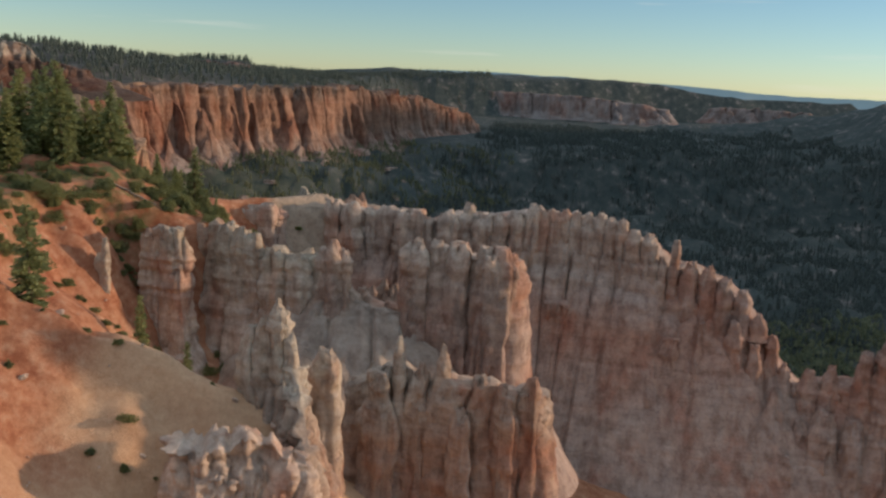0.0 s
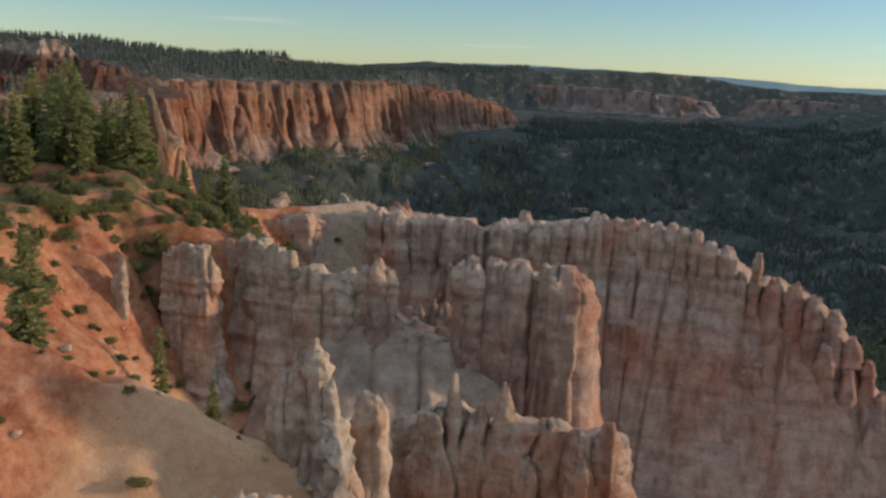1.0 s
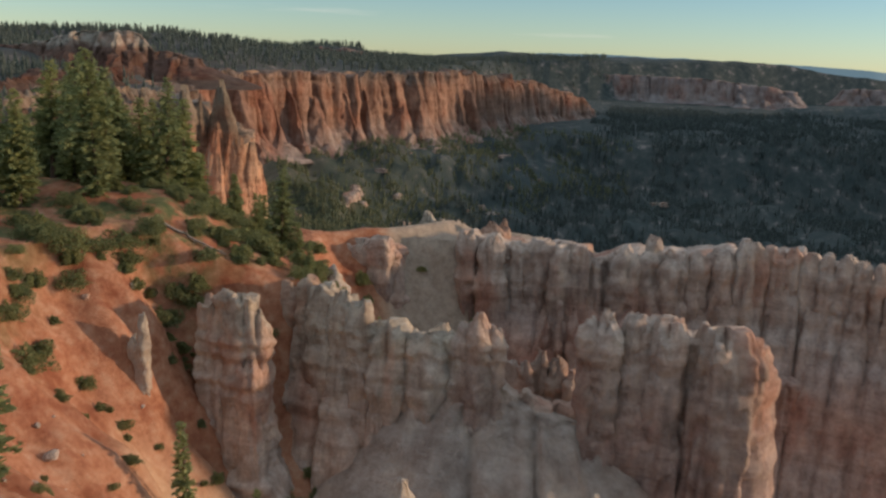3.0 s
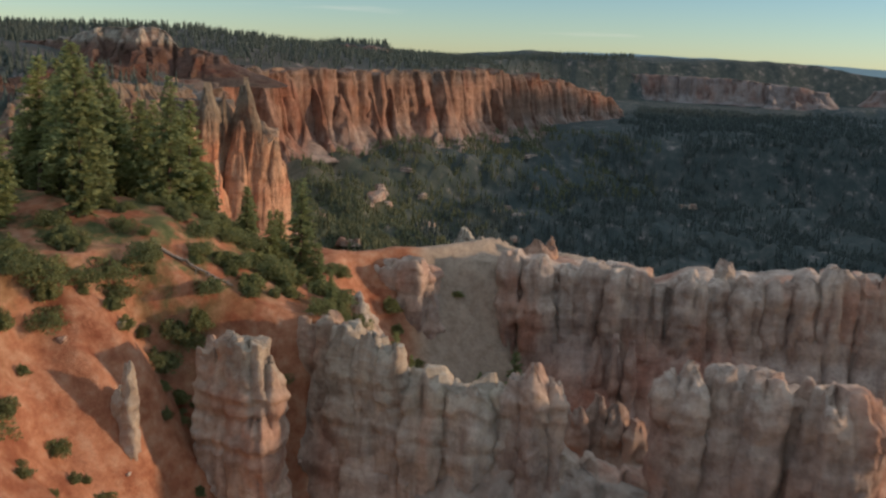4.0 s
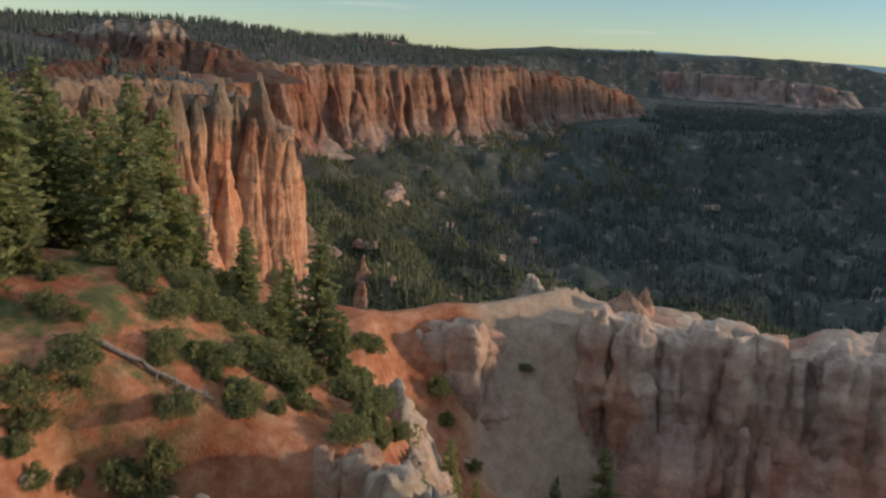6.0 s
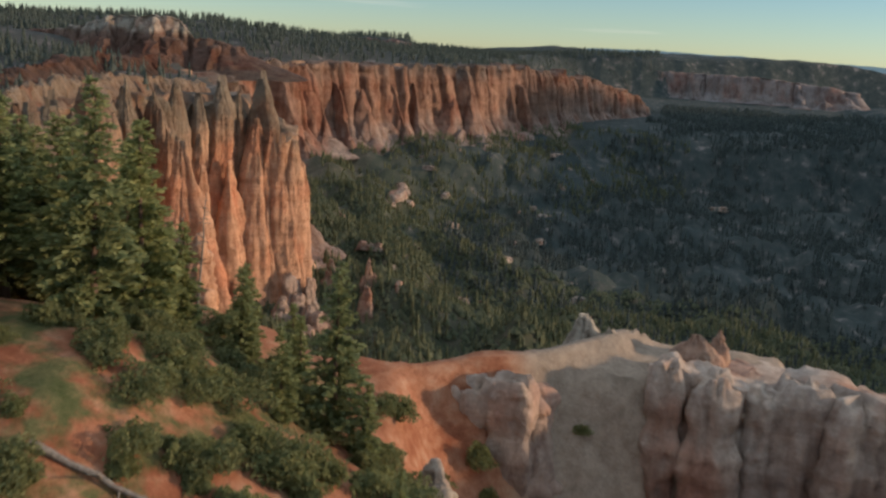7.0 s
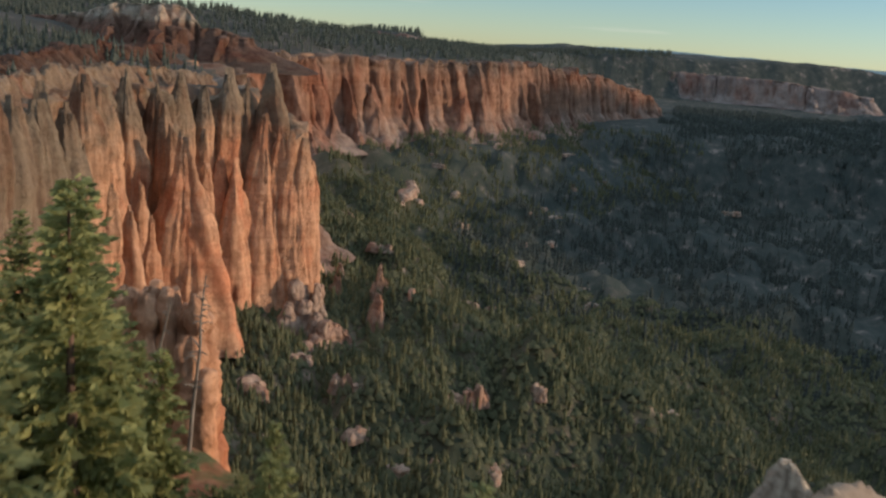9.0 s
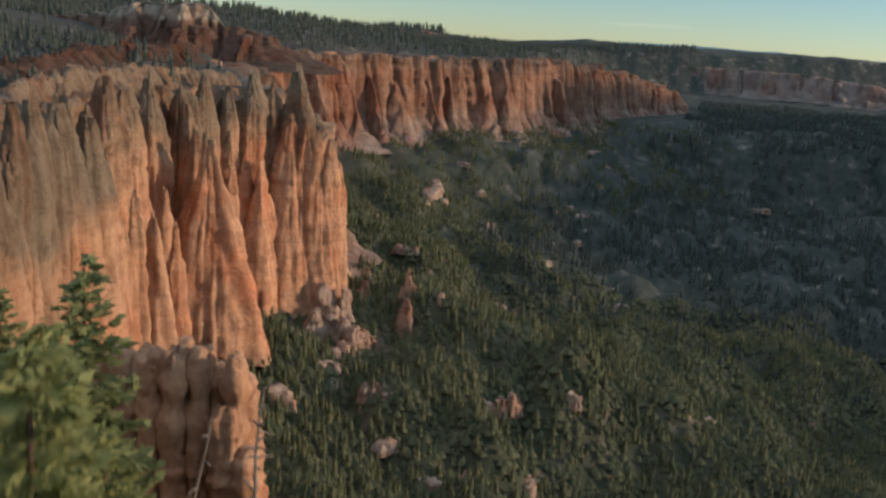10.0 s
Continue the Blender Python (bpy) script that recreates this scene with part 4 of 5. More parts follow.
# cliffs of the promontory
promontory = rock("promontory_cliff", "glowing orange limestone cliff with grey top and deep flutes", "cliff",
     [(-150, 262, 208, 125), (-178, 300, 210, 122), (-191, 335, 210, 118), (-206, 358, 209, 110), (-232, 418, 207, 100), (-250, 470, 206, 92), (-266, 526, 206, 86), (-266, 570, 203, 84), (-246, 606, 203, 84), (-222, 626, 188, 82), (-212, 642, 176, 82), (-220, 668, 186, 84), (-280, 705, 202, 84)],
     [(0, 22), (0.18, 13), (0.4, 9), (0.75, 6), (1, 3)], [(0, 24), (0.7, 14), (1, 7)], rock_orange, fine=1.2, seed=41, cell=18, cleft=6.0, uneven=8, rough=1.5, bed=0.6, notch=7, scale=3.0, slimness=0.4, lean_cells=0.1, square=8, tilted=1.7)
SPIRES = dict(flute=0.14, bed=0.22, rough=0.085, fine=0.9, scale=3.0, facets=6, tip=0.35, swing=28.0, broad=1.5)
colonnade(promontory, [(-168, 300, 5.5, 212), (-178, 320, 3.4, 207), (-187, 340, 5.4, 214), (-196, 358, 4, 208), (-208, 384, 6, 214), (-221, 416, 4, 206), (-231, 443, 6, 213), (-243, 478, 6.6, 209), (-256, 520, 7.5, 211), (-258, 550, 5, 204), (-256, 574, 6.2, 210), (-249, 588, 4.4, 203), (-242, 599, 6, 212), (-234, 608, 4, 205), (-223, 614, 8, 214)], rock_orange, 660, 1.3, 88, 20, flare=1.7, point=1.2, **SPIRES)
colonnade(promontory, [(-172, 305, 4.4, 217), (-180, 325, 2.9, 216), (-186, 340, 2.5, 211), (-201, 372, 5.4, 213), (-202, 389, 4.4, 206), (-203, 398, 2.6, 197), (-206, 405, 2.6, 176), (-207, 414, 3, 170), (-211, 429, 2.4, 180), (-208, 437, 3.6, 168)], rock_orange, 690, 1.5, 104, 20, flare=2.2, point=1.6, **SPIRES)
colonnade(promontory, [(-214, 455, 2.4, 175), (-205, 446, 2.6, 164), (-250, 545, 3.4, 197), (-243, 540, 4.6, 187), (-228, 522, 7.6, 182), (-242, 571, 4.6, 182), (-236, 565, 3.2, 166), (-239, 588, 3.8, 172), (-230, 588, 6.6, 165), (-221, 606, 7, 192), (-213, 606, 4.6, 185), (-206, 608, 4.2, 182), (-200, 612, 3.8, 180), (-197, 617, 3, 166)], rock_orange, 720, 1.5, 84, 30, flare=2.0, point=1.6, **SPIRES)
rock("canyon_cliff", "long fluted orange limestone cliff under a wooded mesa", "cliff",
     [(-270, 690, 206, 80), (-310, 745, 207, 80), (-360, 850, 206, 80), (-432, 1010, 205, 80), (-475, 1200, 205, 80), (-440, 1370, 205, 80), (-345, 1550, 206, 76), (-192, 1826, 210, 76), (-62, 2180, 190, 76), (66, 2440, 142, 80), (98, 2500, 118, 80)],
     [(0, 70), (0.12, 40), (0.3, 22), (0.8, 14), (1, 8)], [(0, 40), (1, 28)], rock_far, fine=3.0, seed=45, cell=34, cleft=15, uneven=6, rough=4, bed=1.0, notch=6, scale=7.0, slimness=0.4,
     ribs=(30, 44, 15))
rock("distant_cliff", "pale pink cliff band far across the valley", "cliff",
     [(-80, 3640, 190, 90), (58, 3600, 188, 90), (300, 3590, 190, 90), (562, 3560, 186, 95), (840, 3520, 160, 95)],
     [(0, 90), (0.3, 50), (1, 20)], [(0, 90), (1, 40)], rock_hazed, fine=8, seed=49, cell=50, cleft=20, uneven=7, rough=6, bed=2.0, scale=20.0, ribs=(14, 80, 18))
rock("badland_ridge", "row of small eroded knobs behind the cliff top", "rock ridge",
     [(-204, 345, 214, 202), (-240, 412, 215, 202), (-262, 475, 215, 202), (-280, 540, 214, 202), (-284, 590, 213, 200), (-268, 632, 209, 198)],
     [(0, 9), (0.5, 5), (1, 1.6)], [(0, 10), (0.5, 5), (1, 2)], rock_knob, fine=0.9, seed=66, cell=6.5, cleft=2.4, uneven=4.0, rough=1.2, notch=2.0)
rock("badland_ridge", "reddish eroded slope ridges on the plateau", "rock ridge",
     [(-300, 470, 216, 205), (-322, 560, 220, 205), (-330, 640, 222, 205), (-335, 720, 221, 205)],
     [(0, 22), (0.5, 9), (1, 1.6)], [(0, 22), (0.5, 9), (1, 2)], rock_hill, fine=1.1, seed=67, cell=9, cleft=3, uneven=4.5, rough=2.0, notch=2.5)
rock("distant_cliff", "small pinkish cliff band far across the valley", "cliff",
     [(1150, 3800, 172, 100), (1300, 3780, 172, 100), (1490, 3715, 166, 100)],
     [(0, 80), (0.3, 40), (1, 20)], [(0, 90), (1, 40)], rock_hazed, fine=8, seed=50, cell=50, cleft=20, uneven=7, rough=6, bed=2.0, scale=20.0, ribs=(6, 70, 16))
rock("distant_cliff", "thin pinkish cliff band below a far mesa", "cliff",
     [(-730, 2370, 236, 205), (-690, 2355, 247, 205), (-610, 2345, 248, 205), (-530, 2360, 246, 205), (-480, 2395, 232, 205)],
     [(0, 60), (0.5, 22), (1, 8)], [(0, 60), (1, 20)], rock_hazed, fine=5, seed=51, cell=26, cleft=8, uneven=4, rough=5, bed=2.0, scale=20.0)
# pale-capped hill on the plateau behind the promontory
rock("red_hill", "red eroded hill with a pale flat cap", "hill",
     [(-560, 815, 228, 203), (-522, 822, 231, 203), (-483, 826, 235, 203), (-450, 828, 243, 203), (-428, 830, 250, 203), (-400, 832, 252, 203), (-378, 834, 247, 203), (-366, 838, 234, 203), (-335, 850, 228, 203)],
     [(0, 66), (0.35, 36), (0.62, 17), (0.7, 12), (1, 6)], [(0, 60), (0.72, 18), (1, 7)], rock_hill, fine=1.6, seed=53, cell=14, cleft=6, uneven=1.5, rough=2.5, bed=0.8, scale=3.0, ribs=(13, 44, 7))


# hazy blue ridges on the horizon; haze painted as blue colour and faint glow
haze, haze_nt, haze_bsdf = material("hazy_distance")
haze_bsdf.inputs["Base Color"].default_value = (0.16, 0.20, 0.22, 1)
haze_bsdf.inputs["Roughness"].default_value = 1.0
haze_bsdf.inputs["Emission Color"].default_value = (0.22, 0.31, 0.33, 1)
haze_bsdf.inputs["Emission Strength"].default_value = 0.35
hx = np.linspace(-200, 2300, 240)
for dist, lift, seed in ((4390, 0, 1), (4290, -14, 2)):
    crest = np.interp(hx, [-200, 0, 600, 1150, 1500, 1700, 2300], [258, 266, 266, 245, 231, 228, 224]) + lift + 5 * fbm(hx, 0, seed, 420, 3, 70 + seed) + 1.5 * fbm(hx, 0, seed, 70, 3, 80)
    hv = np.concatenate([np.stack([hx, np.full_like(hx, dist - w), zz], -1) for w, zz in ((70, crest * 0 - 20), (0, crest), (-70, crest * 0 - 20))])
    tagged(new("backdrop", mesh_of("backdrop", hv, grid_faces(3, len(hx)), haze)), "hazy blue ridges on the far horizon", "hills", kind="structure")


# ---- trees ----
def pine_meshes(seed, tall, radius, bare=0.12, dense=1.0):
    rng = np.random.default_rng(seed)
    # trunk
    k, rows = 7, 9
    a = np.linspace(0, 2 * math.pi, k, endpoint=False)
    hs = np.linspace(0, 1, rows)
    bend = np.stack([np.sin(hs * 3 + seed) * 0.12, np.cos(hs * 2.3 + seed) * 0.12], 1)
    r = 0.022 * tall * (1 - 0.93 * hs) * (1 + 0.5 * np.exp(-hs * 25))
    tv = np.stack([bend[:, 0:1] + np.cos(a) * r[:, None], bend[:, 1:2] + np.sin(a) * r[:, None], np.repeat(hs[:, None] * tall, k, 1) - 0.4], -1).reshape(-1, 3)
    trunk = mesh_of("trunk", tv, grid_faces(rows, k, True), bark)
    # crown: whorls of drooping boughs, each a fan of needle sprays
    v, f = [], []
    h = bare
    while h < 0.985:
        q = (h - bare) / (1 - bare)
        reach = radius * (1 - q) ** 0.75 * (0.35 + 0.65 * min(1, q * 5 + 0.35))
        for b in range(int(rng.integers(4, 7))):
            az, ln = rng.uniform(0, 2 * math.pi), reach * rng.uniform(0.55, 1.1) + 0.12
            droop = rng.uniform(-0.35, 0.05) + 0.35 * q
            sprays = max(int(ln / 0.21 * dense), 2)
            for s in range(sprays):
                g = (s + rng.uniform(0.3, 1)) / sprays
                cx, cy = math.cos(az) * ln * g, math.sin(az) * ln * g
                cz = h * tall + droop * ln * g + rng.uniform(-0.15, 0.15)
                size = (0.34 + 0.28 * rng.random()) * (0.65 + 0.5 * (1 - q))
                for leaf in range(3):
                    t1 = az + rng.uniform(-1.3, 1.3)
                    e1 = np.array([math.cos(t1), math.sin(t1), rng.uniform(-0.35, 0.45)]) * size
                    e2 = np.array([-math.sin(t1) * 0.7, math.cos(t1) * 0.7, rng.uniform(-1.4, 1.4)]) * size * 0.26
                    o = np.array([cx, cy, cz])
                    i = len(v)
                    v += [o - e1 * 0.5 - e2 * 0.4, o + e1 * 0.3 - e2, o + e1, o + e1 * 0.2 + e2]
                    f.append((i, i + 1, i + 2, i + 3))
        h += rng.uniform(0.014, 0.026) * (14 / tall)
    return trunk, mesh_of("crown", v, f, needles, False)


def pine(seed, tall, radius, label, **how):
    root = new("pine_tree")
    trunk, crown = pine_meshes(seed, tall, radius, **how)
    part("trunk", trunk, root, "brown scaly bark")
    part("crown", crown, root, "green needle sprays")
    return tagged(root, label, "tree", "pines on the wooded rim")


def ground_at(x, y):
    return float(ground_height(np.array([x]), np.array([y]))[0])


PINES = [pine(1, 15, 3.3, "tall dark green pine on the wooded rim"), pine(2, 13, 2.9, "tall dark green pine on the wooded rim", bare=0.06), pine(3, 16, 3.9, "tall dark green pine on the wooded rim", bare=0.25), pine(4, 11, 2.4, "tall dark green pine on the wooded rim", bare=0.03), pine(5, 11, 1.25, "slender young green pine on the slope", bare=0.04)]
rng = np.random.default_rng(77)
SPOTS = [(-43, 158, 1, 0.9), (-60, 142, 2, 1.0), (-55.7, 151.8, 1, 1.08), (-60.9, 165, 0, 0.95), (-56.3, 158.6, 0, 0.95), (-50.7, 162, 3, 0.65), (-46, 160, 3, 0.6), (-45, 154, 3, 0.55), (-64.7, 149, 0, 1.0), (-66, 157, 2, 1.0), (-59, 155, 1, 0.9)]
SPOTS += [(-56.6, 165, 3, 0.8), (-57.8, 163.2, 3, 0.9), (-58.5, 167, 3, 0.78), (-61.5, 169, 3, 0.9), (-52, 166, 3, 0.6), (-63, 160, 2, 0.85), (-68, 163, 0, 0.95), (-66, 168, 1, 0.8), (-40.5, 157, 3, 0.5), (-48, 165, 3, 0.5), (-44.6, 96.5, 3, 1.12), (-37.3, 112, 4, 0.98), (-32.4, 115, 4, 0.8), (-18.3, 172.5, 3, 0.95), (-23, 171, 3, 0.5), (-31.5, 157, 3, 0.65), (-29, 153, 3, 0.45), (-36, 146, 3, 0.35), (-70, 176, 1, 0.9), (-74, 172, 0, 0.9), (-80, 182, 2, 0.9), (-64, 172, 1, 1.1)]
for j in range(150):
    x, y = rng.uniform(-125, -58), rng.uniform(122, 195)
    if x < float(edge_x(y)) - (9 if y < 150 else 15) and y < float(north_y(x)) - 4:
        SPOTS.append((x, y, int(rng.integers(0, 4)), rng.uniform(0.7, 1.0)))
used = set()
for x, y, kind, size in SPOTS:
    m = pose(x, y, ground_at(x, y), rng.uniform(-2, 2), rng.uniform(-2, 2), rng.uniform(0, 360))
    if kind in used:
        ob = copy_thing(PINES[kind], m)
    else:
        used.add(kind)
        ob = PINES[kind]
        ob.matrix_basis = m
    ob.scale = (size, size, size)


# ---- shrubs, dead wood ----
def shrub(seed, radius, tall):
    rng = np.random.default_rng(seed)
    n = 1900
    a, q = rng.uniform(0, 2 * math.pi, n), rng.uniform(0, 1, n) ** 0.45
    up = rng.uniform(0, 1, n)
    lump = 1 + 0.55 * noise3(np.cos(a) * 2.1, np.sin(a) * 2.1, up * 2.4, seed)
    r = radius * q * np.sqrt(1 - 0.8 * up ** 2) * lump
    o = np.stack([np.cos(a) * r, np.sin(a) * r, tall * up * lump], -1)
    e1, e2 = rng.normal(0, 1, (n, 3)), rng.normal(0, 1, (n, 3))
    e1, e2 = e1 / np.linalg.norm(e1, axis=1)[:, None] * 0.19, e2 / np.linalg.norm(e2, axis=1)[:, None] * 0.09
    v = np.stack([o - e1, o - e2, o + e1, o + e2], 1).reshape(-1, 3)
    f = np.arange(4 * n).reshape(n, 4)
    root = new("shrub")
    part("leaves", mesh_of("leaves", v, f, shrub_leaf, False), root)
    k = 5
    tv, tf = [], []
    for s in range(6):
        az, ln = rng.uniform(0, 6.28), radius * rng.uniform(0.5, 0.85)
        for q in (0, 1):
            for c in range(k):
                t = c * 2 * math.pi / k
                tv.append((math.cos(az) * ln * q + 0.05 * (1 - 0.6 * q) * math.cos(t), math.sin(az) * ln * q + 0.05 * (1 - 0.6 * q) * math.sin(t), tall * 0.8 * q - 0.15))
        tf += [(s * 2 * k + c, s * 2 * k + (c + 1) % k, s * 2 * k + k + (c + 1) % k, s * 2 * k + k + c) for c in range(k)]
    part("stems", mesh_of("stems", tv, tf, bark), root)
    return tagged(root, "low green shrub on the orange slope", "shrub", "shrubs on the slope")


SHRUBS = [shrub(201, 1.5, 1.3), shrub(202, 1.1, 1.5), shrub(203, 2.2, 1.4)]
GULLY = [(-43.4, 132.8, 0, 0.55), (-42.4, 128.4, 1, 0.5), (-36.2, 132.4, 0, 0.7), (-34.6, 137.6, 1, 0.55), (-33.1, 129.3, 2, 0.8), (-32.6, 134.4, 0, 0.7), (-31.4, 131.8, 1, 0.9), (-30.2, 130, 2, 0.8), (-31.6, 127, 0, 0.9), (-39.6, 125.1, 0, 0.65), (-36.8, 128.4, 1, 0.6), (-42.3, 112.9, 0, 0.6), (-45.8, 129.3, 1, 0.6), (-50.6, 121, 0, 0.8), (-35.4, 126, 2, 0.6), (-34.7, 170.6, 1, 1.2), (-33.8, 123, 0, 0.6)]
PLACES = [(-53, 134, 2, 1.15), (-54, 131, 2, 0.9), (-56, 129, 2, 1.2), (-58, 127.5, 2, 1.0), (-44.2, 135, 2, 1.0), (-46, 137, 1, 1.2), (-48, 136, 0, 1.1), (-38.6, 150, 0, 1.1), (-43, 142, 0, 1.1), (-45, 144, 2, 1.0), (-41, 146, 1, 1.0), (-35.8, 146, 1, 0.9), (-32, 156, 1, 1.2), (-27.6, 151, 0, 1.1), (-22.8, 154, 0, 0.9)]
PLACES += [(-53.7, 154, 0, 1.1), (-50, 151, 2, 0.9), (-52.7, 147, 2, 0.8), (-46.7, 150, 2, 1.0), (-37.2, 167, 0, 0.75), (-56, 148, 0, 0.9), (-40, 160, 0, 1.0), (-48, 156, 2, 0.9), (-50, 158, 0, 1.0), (-46.9, 131.6, 1, 0.6), (-27, 176.6, 0, 0.6), (-52.4, 133.2, 2, 0.94), (-54.7, 127, 2, 0.97), (-48, 141.6, 2, 0.86), (-45.4, 138, 2, 0.86), (-45.6, 143.4, 0, 0.94), (-50.4, 137, 1, 0.94), (-42.4, 140.4, 0, 0.86), (-49.2, 145.4, 2, 0.94), (-47.6, 148, 2, 0.86), (-44.4, 147.4, 0, 1.01), (-33.8, 169.4, 1, 0.86), (-31, 168.6, 0, 0.79), (-36.4, 148.4, 1, 0.72), (-34.6, 151, 0, 0.79)] + GULLY
for j in range(45):
    x, y = rng.uniform(-66, -40), rng.uniform(126, 170)
    d = x - float(edge_x(y))
    if -14 < d < 7 and y < float(north_y(x)) - 2 and float(fbm(x, y, 0, 7, 2, 88)) > -0.15:
        PLACES.append((x, y, int(rng.integers(0, 3)), rng.uniform(0.6, 1.3)))
for j in range(330):
    x, y = rng.uniform(-62, -20), rng.uniform(84, 165)
    d = x - float(edge_x(y))
    if d < 34 and y < float(north_y(x)) - 2 and rng.uniform() < 0.9 - 0.022 * max(d, 0):
        PLACES.append((x, y, int(rng.integers(0, 3)), rng.uniform(0.2, 0.6) if d > 6 else rng.uniform(0.5, 1.15)))
used = set()
for x, y, kind, size in PLACES:
    m = pose(x, y, ground_at(x, y) - 0.1, rng.uniform(-8, 8), rng.uniform(-4, 12), rng.uniform(0, 360))
    if kind in used:
        ob = copy_thing(SHRUBS[kind], m)
    else:
        used.add(kind)
        ob = SHRUBS[kind]
        ob.matrix_basis = m
    size *= 0.85
    ob.scale = (size, size, size * 0.9)


def stone(seed):
    me = bpy.data.meshes.new("stone")
    bm = bmesh.new()
    bmesh.ops.create_icosphere(bm, subdivisions=2, radius=0.5)
    for v in bm.verts:
        c = v.co.copy()
        v.co *= 1 + 0.35 * float(noise3(c.x * 2.3, c.y * 2.3, c.z * 2.3, seed)) + 0.15 * float(noise3(c.x * 6, c.y * 6, c.z * 6, seed))
        v.co.z *= 0.7
    bm.to_mesh(me)
    bm.free()
    me.materials.append(rock_pale)
    return me


STONES = [stone(301), stone(302), stone(303)]
for j in range(260):
    x, y = rng.uniform(-60, 20), rng.uniform(78, 172)
    d = x - float(edge_x(y))
    if 1 < d < 40 and y < float(north_y(x)) - 2 and not (x > -30 and y > 140):
        size = 0.25 + 0.9 * rng.uniform() ** 3
        ob = tagged(new("stone", STONES[j % 3]), "loose pale stone on the orange slope", "stone", "loose stones")
        ob.matrix_basis = pose(x, y, ground_at(x, y) + 0.08 * size, rng.uniform(0, 40), rng.uniform(0, 40), rng.uniform(0, 360))
        ob.scale = (size, size * rng.uniform(0.7, 1.3), size)


def branch_mesh(name, line, r0, r1, mat, k=7):
    """A tapered limb along a line of points."""
    p = np.array(line, float)
    n = len(p)
    t = np.gradient(p, axis=0)
    t /= np.linalg.norm(t, axis=1)[:, None]
    s = np.cross(t, (0.31, 0.2, 0.93))
    s /= np.linalg.norm(s, axis=1)[:, None]
    q = np.cross(t, s)
    a = np.linspace(0, 2 * math.pi, k, endpoint=False)
    r = np.linspace(r0, r1, n)[:, None, None]
    v = p[:, None] + r * (s[:, None] * np.cos(a)[None, :, None] + q[:, None] * np.sin(a)[None, :, None])
    return mesh_of(name, v.reshape(-1, 3), grid_faces(n, k, True), mat)


def dead_tree(name, label, foot, head, r0, r1, limbs, reach, seed):
    rng = np.random.default_rng(seed)
    foot, head = np.array(foot, float), np.array(head, float)
    root = new(name)
    line = [foot + (head - foot) * q + rng.normal(0, 0.05, 3) for q in np.linspace(0, 1, 9)]
    part("trunk", branch_mesh("trunk", line, r0, r1, dead_wood), root)
    for j in range(limbs):
        q = rng.uniform(0.35, 0.97)
        b = foot + (head - foot) * q
        w = rng.normal(0, 1, 3)
        w -= 0.7 * (head - foot) / np.linalg.norm(head - foot) * np.dot(w, (head - foot)) / np.linalg.norm(head - foot)
        w = w / np.linalg.norm(w) * reach * rng.uniform(0.4, 1.0) * (1.2 - q)
        part("limb", branch_mesh("limb", [b, b + w * 0.5 + (0, 0, 0.06), b + w], r0 * 0.42, 0.025, dead_wood, 5), root)
    return tagged(root, label, "dead tree")


dead_tree("fallen_log", "bleached fallen tree trunk with broken limbs on the slope", (-51, 138.6, ground_at(-51, 138.6) + 0.25), (-43.8, 139.8, ground_at(-43.8, 139.8) + 0.3), 0.21, 0.06, 18, 1.8, 3)
dead_tree("dead_snag", "tall bare grey snag at the rim", (-59.5, 174, ground_at(-59.5, 174) - 0.3), (-59.0, 174.6, ground_at(-59.5, 174) + 9.5), 0.13, 0.03, 22, 1.3, 4)
dead_tree("dead_snag", "bare grey leaning snag at the rim", (-62.5, 175, ground_at(-62.5, 175) - 0.3), (-61.4, 175.6, ground_at(-62.5, 175) + 7.5), 0.11, 0.03, 16, 1.1, 5)
dead_tree("dead_snag", "pale bare young snag on the slope", (-37.9, 113.2, ground_at(-37.9, 113.2) - 0.3), (-37.7, 113.2, ground_at(-37.9, 113.2) + 9), 0.1, 0.02, 12, 0.6, 6)


# ---- valley woods ----
def woods(name, label, count, zone, seed, low, high, keep, tiers=4, slim=(0.13, 0.2), leaves=hazed_needles):
    rng = np.random.default_rng(seed)
    x, y = rng.uniform(zone[0], zone[1], count), rng.uniform(zone[2] ** 0.5, zone[3] ** 0.5, count) ** 2
    ok = keep(x, y, rng)
    x, y = x[ok], y[ok]
    n = len(x)
    z = ground_height(x, y) - 0.5
    tall = rng.uniform(low, high, n) * (1 + 0.0002 * y)
    wide = tall * rng.uniform(slim[0], slim[1], n)
    k = 6
    v, f = [], []
    for tier in range(tiers):
        a = np.linspace(0, 2 * math.pi, k, endpoint=False)[None] + rng.uniform(0, 6, n)[:, None]
        q = tier / tiers
        r = (wide * (1 - q * 0.8))[:, None] * rng.uniform(0.55, 1.25, (n, k))
        base = z + tall * (0.1 + 0.78 * q)
        ring = np.stack([x[:, None] + np.cos(a) * r, y[:, None] + np.sin(a) * r, base[:, None] + rng.uniform(-0.06, 0.05, (n, k)) * tall[:, None]], -1)
        tip = np.stack([x, y, z + tall * (1.0 if tiers == 1 else min(1.0, 0.1 + 0.78 * q + 0.42))], -1)[:, None]
        v.append(np.concatenate([ring, tip], 1))
        idx = (np.arange(n) * (k + 1) + tier * n * (k + 1))[:, None]
        j = np.arange(k)[None]
        f.append(np.stack([idx + j, idx + (j + 1) % k, np.broadcast_to(idx + k, (n, k))], -1).reshape(-1, 3))
    me = mesh_of(name, np.concatenate([b.reshape(-1, 3) for b in v]), np.concatenate(f), leaves, True)
    return tagged(new(name, me), label, "woods", kind="stuff")


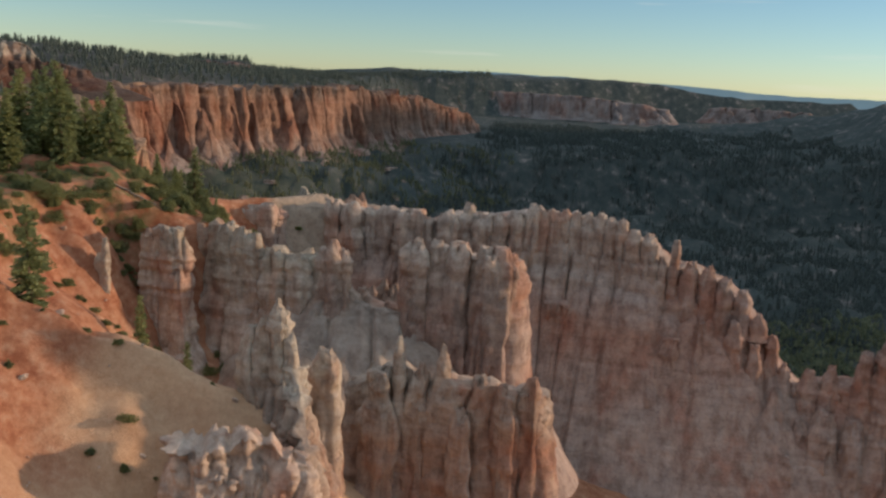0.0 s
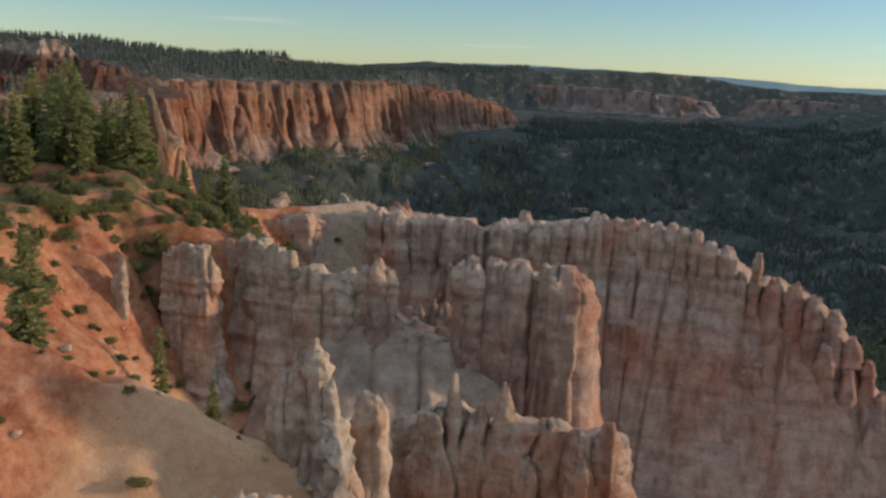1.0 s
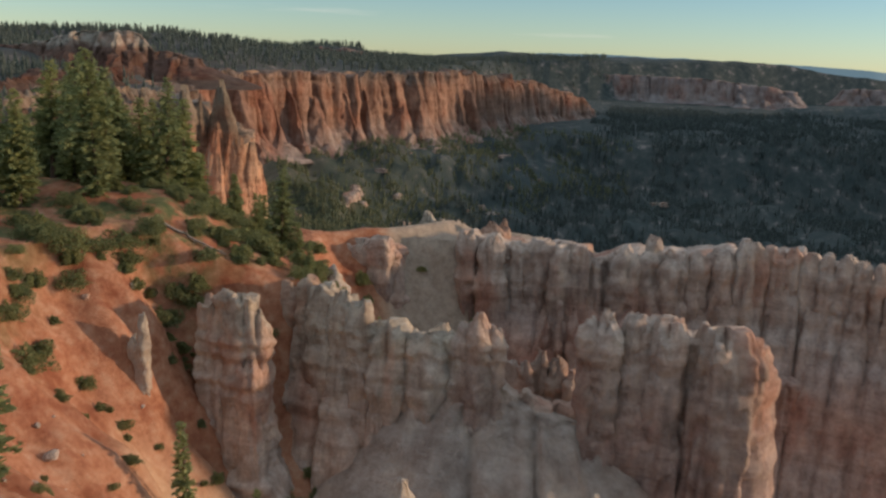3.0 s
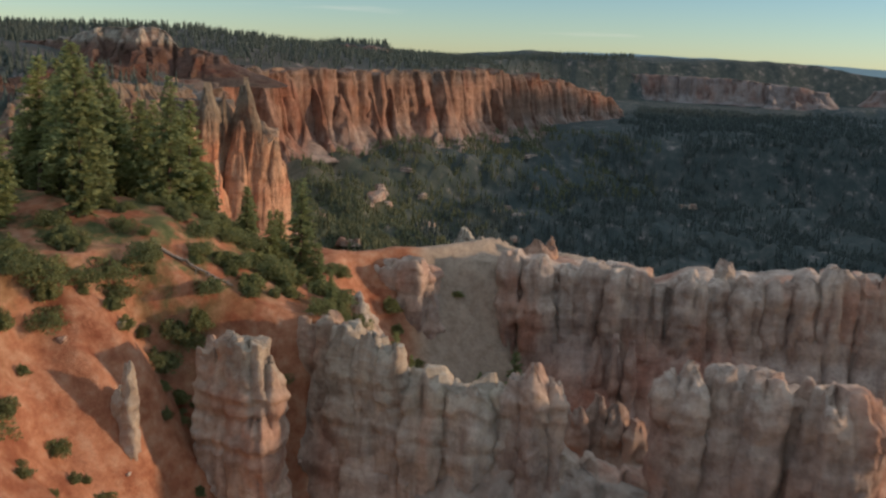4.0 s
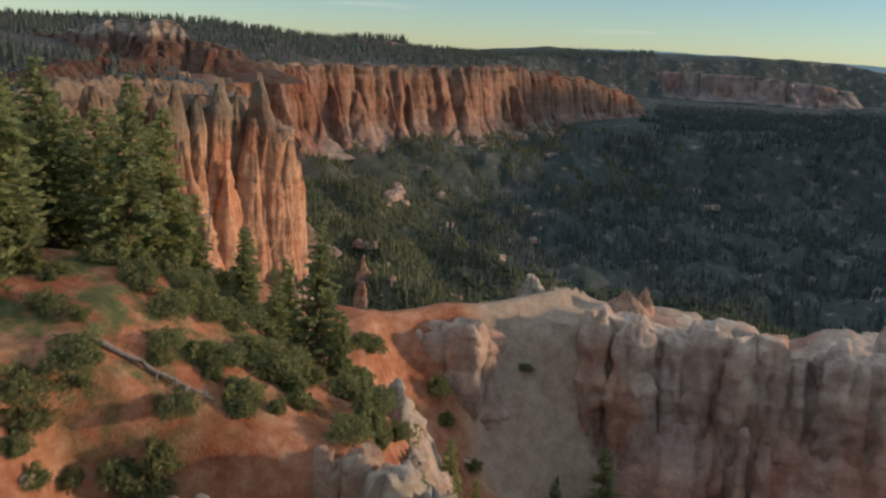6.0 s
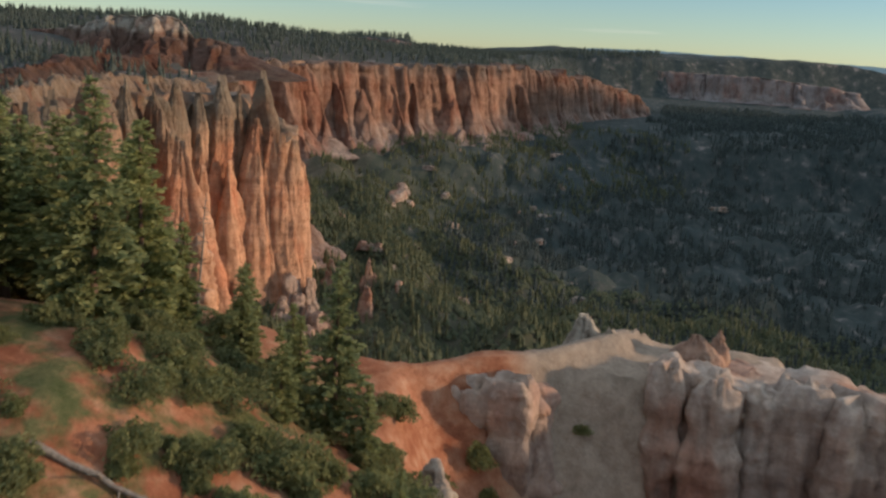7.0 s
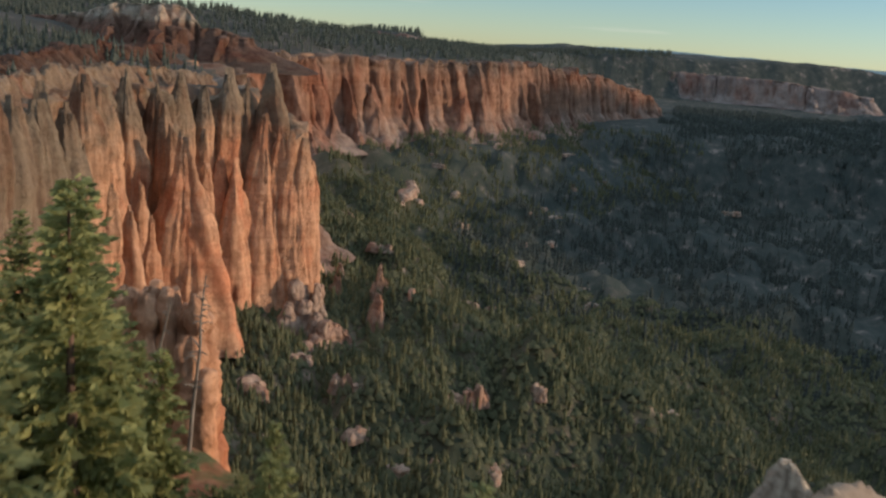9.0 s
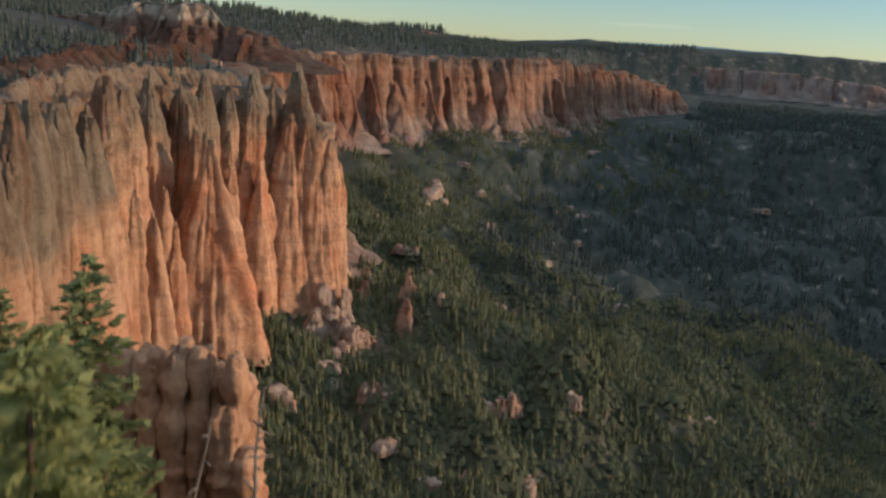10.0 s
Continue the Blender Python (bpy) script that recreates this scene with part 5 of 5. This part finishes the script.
def in_valley(x, y, rng):
    d = x - rim_x(y)
    thick = fbm(x, y, 0, 90, 3, 61) * 0.9 + 0.6
    return (d > 250 + 90 * fbm(x, y, 0, 120, 2, 63)) & (y > 950 + 150 * rng.uniform(-1, 1, len(x))) & (d < 1500) & (np.abs(x) < 130 + 0.62 * y) & (rng.uniform(0, 1, len(x)) < thick) & (y > north_y(x) + 22)


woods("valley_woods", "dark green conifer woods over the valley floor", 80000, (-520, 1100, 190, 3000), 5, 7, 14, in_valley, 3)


def on_slope(x, y, rng):
    d = x - rim_x(y)
    thick = fbm(x, y, 0, 45, 3, 65) * 0.7 + 0.5 + 0.4 * (1 - step(600, 1100, y))
    return (d > 8) & ((d < 330) | (y < 1050)) & (np.abs(x) < 130 + 0.62 * y) & (rng.uniform(0, 1, len(x)) < thick) & (y > north_y(x) + 22)


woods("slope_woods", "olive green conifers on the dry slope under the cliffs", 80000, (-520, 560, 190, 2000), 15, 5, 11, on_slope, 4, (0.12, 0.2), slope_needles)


def scrubland(x, y, rng):
    d = x - rim_x(y)
    return (d > 4) & (np.abs(x) < 120 + 0.62 * y) & (y > north_y(x) + 15)


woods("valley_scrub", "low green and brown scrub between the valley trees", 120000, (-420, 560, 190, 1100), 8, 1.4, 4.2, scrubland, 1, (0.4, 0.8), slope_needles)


def on_mesa(x, y, rng):
    d = rim_x(y) - x
    return (d > 22) & (d < 800) & (y > 300) & (rng.uniform(0, 1, len(x)) < 0.95 * step(45, 110, d) + 0.22 + 0.4 * (1 - step(400, 480, y))) & (np.hypot((x + 440) / 130, (y - 815) / 75) > 1)


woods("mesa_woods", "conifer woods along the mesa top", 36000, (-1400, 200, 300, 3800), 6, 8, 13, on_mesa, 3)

# hoodoos and crags at the promontory's foot
for x, y, rise, r, s in ((-152, 609, 19, 3.2, 31), (-190, 662, 13, 2.4, 32), (-157, 612, 9, 2.6, 33)):
    g = ground_at(x, y)
    tagged(new("hoodoo", column_mesh("hoodoo", x, y, g + rise, g - 4, r, r, rock_boulder, s, flare=1.7, point=1.0, fine=0.7, tip=0.55, flute=0.2, facets=6, bed=0.3, scale=2.0)), "slender pinkish hoodoo standing among the valley trees", "hoodoo", "hoodoos at the cliff's foot")
crags = tagged(new("rock_crags"), "broken pink crags at the foot of the cliff", "rock crags")
for k, (x, y, rise, r) in enumerate(((-197, 600, 20, 6), (-190, 596, 15, 5), (-183, 592, 12, 5.4), (-176, 587, 10, 4.6), (-199, 588, 11, 6), (-187, 604, 17, 4.4), (-171, 592, 6, 4))):
    g = ground_at(x, y)
    part("crag", column_mesh("crag", x, y, g + rise, g - 5, r, r * 0.9, rock_boulder, 60 + k, 20 * k, flare=1.6, point=0.5, tip=0.6, fine=0.8, flute=0.24, rough=0.25, facets=7, bed=0.4, scale=2.0), crags)

# pale rock outcrops among the valley trees
rng = np.random.default_rng(91)
OUT = [(-182, 628, 18, 4), (-157, 628, 20, 5), (-172, 590, 10, 9), (-180, 575, 9, 12), (-89, 581, 8, 7), (-59, 593, 4, 6), (7, 667, 5, 8), (20, 689, 4, 9), (-280, 1298, 9, 22), (-262, 1188, 7, 18), (-204, 1228, 6, 16), (-148, 530, 6, 7), (-190, 507, 8, 12)]
for j in range(75):
    y = rng.uniform(22, 44) ** 2
    OUT.append((float(rim_x(y)) + rng.uniform(30, 420 if y > 900 else 330), y, rng.uniform(0.8, 2.6) * (1 + y / 1500), rng.uniform(2.5, 7.5) * (1 + y / 1200)))
for j, (x, y, tall, wide) in enumerate(OUT):
    g = ground_at(x, y)
    a = rng.uniform(0, 3.14)
    ax, ay = math.cos(a) * wide * 0.7, math.sin(a) * wide * 0.7
    r = wide * 0.4
    shape = [(0, r * 1.35), (0.6, r * 1.15), (1, r * 0.85)]
    rock("rock_outcrop", "pale rock outcrop among the valley trees", "rock outcrop", [(x - ax, y - ay, g + tall * rng.uniform(0.3, 0.8), g - 4), (x, y, g + tall, g - 4), (x + ax, y + ay, g + tall * rng.uniform(0.3, 0.8), g - 4)], shape, shape, rock_boulder if j > 3 else rock_valley, "outcrops in the valley", fine=max(wide * 0.12, 0.6), seed=700 + j, cell=wide * 0.5, cleft=wide * 0.14, uneven=tall * 0.5, rough=wide * 0.14, bed=0.3)
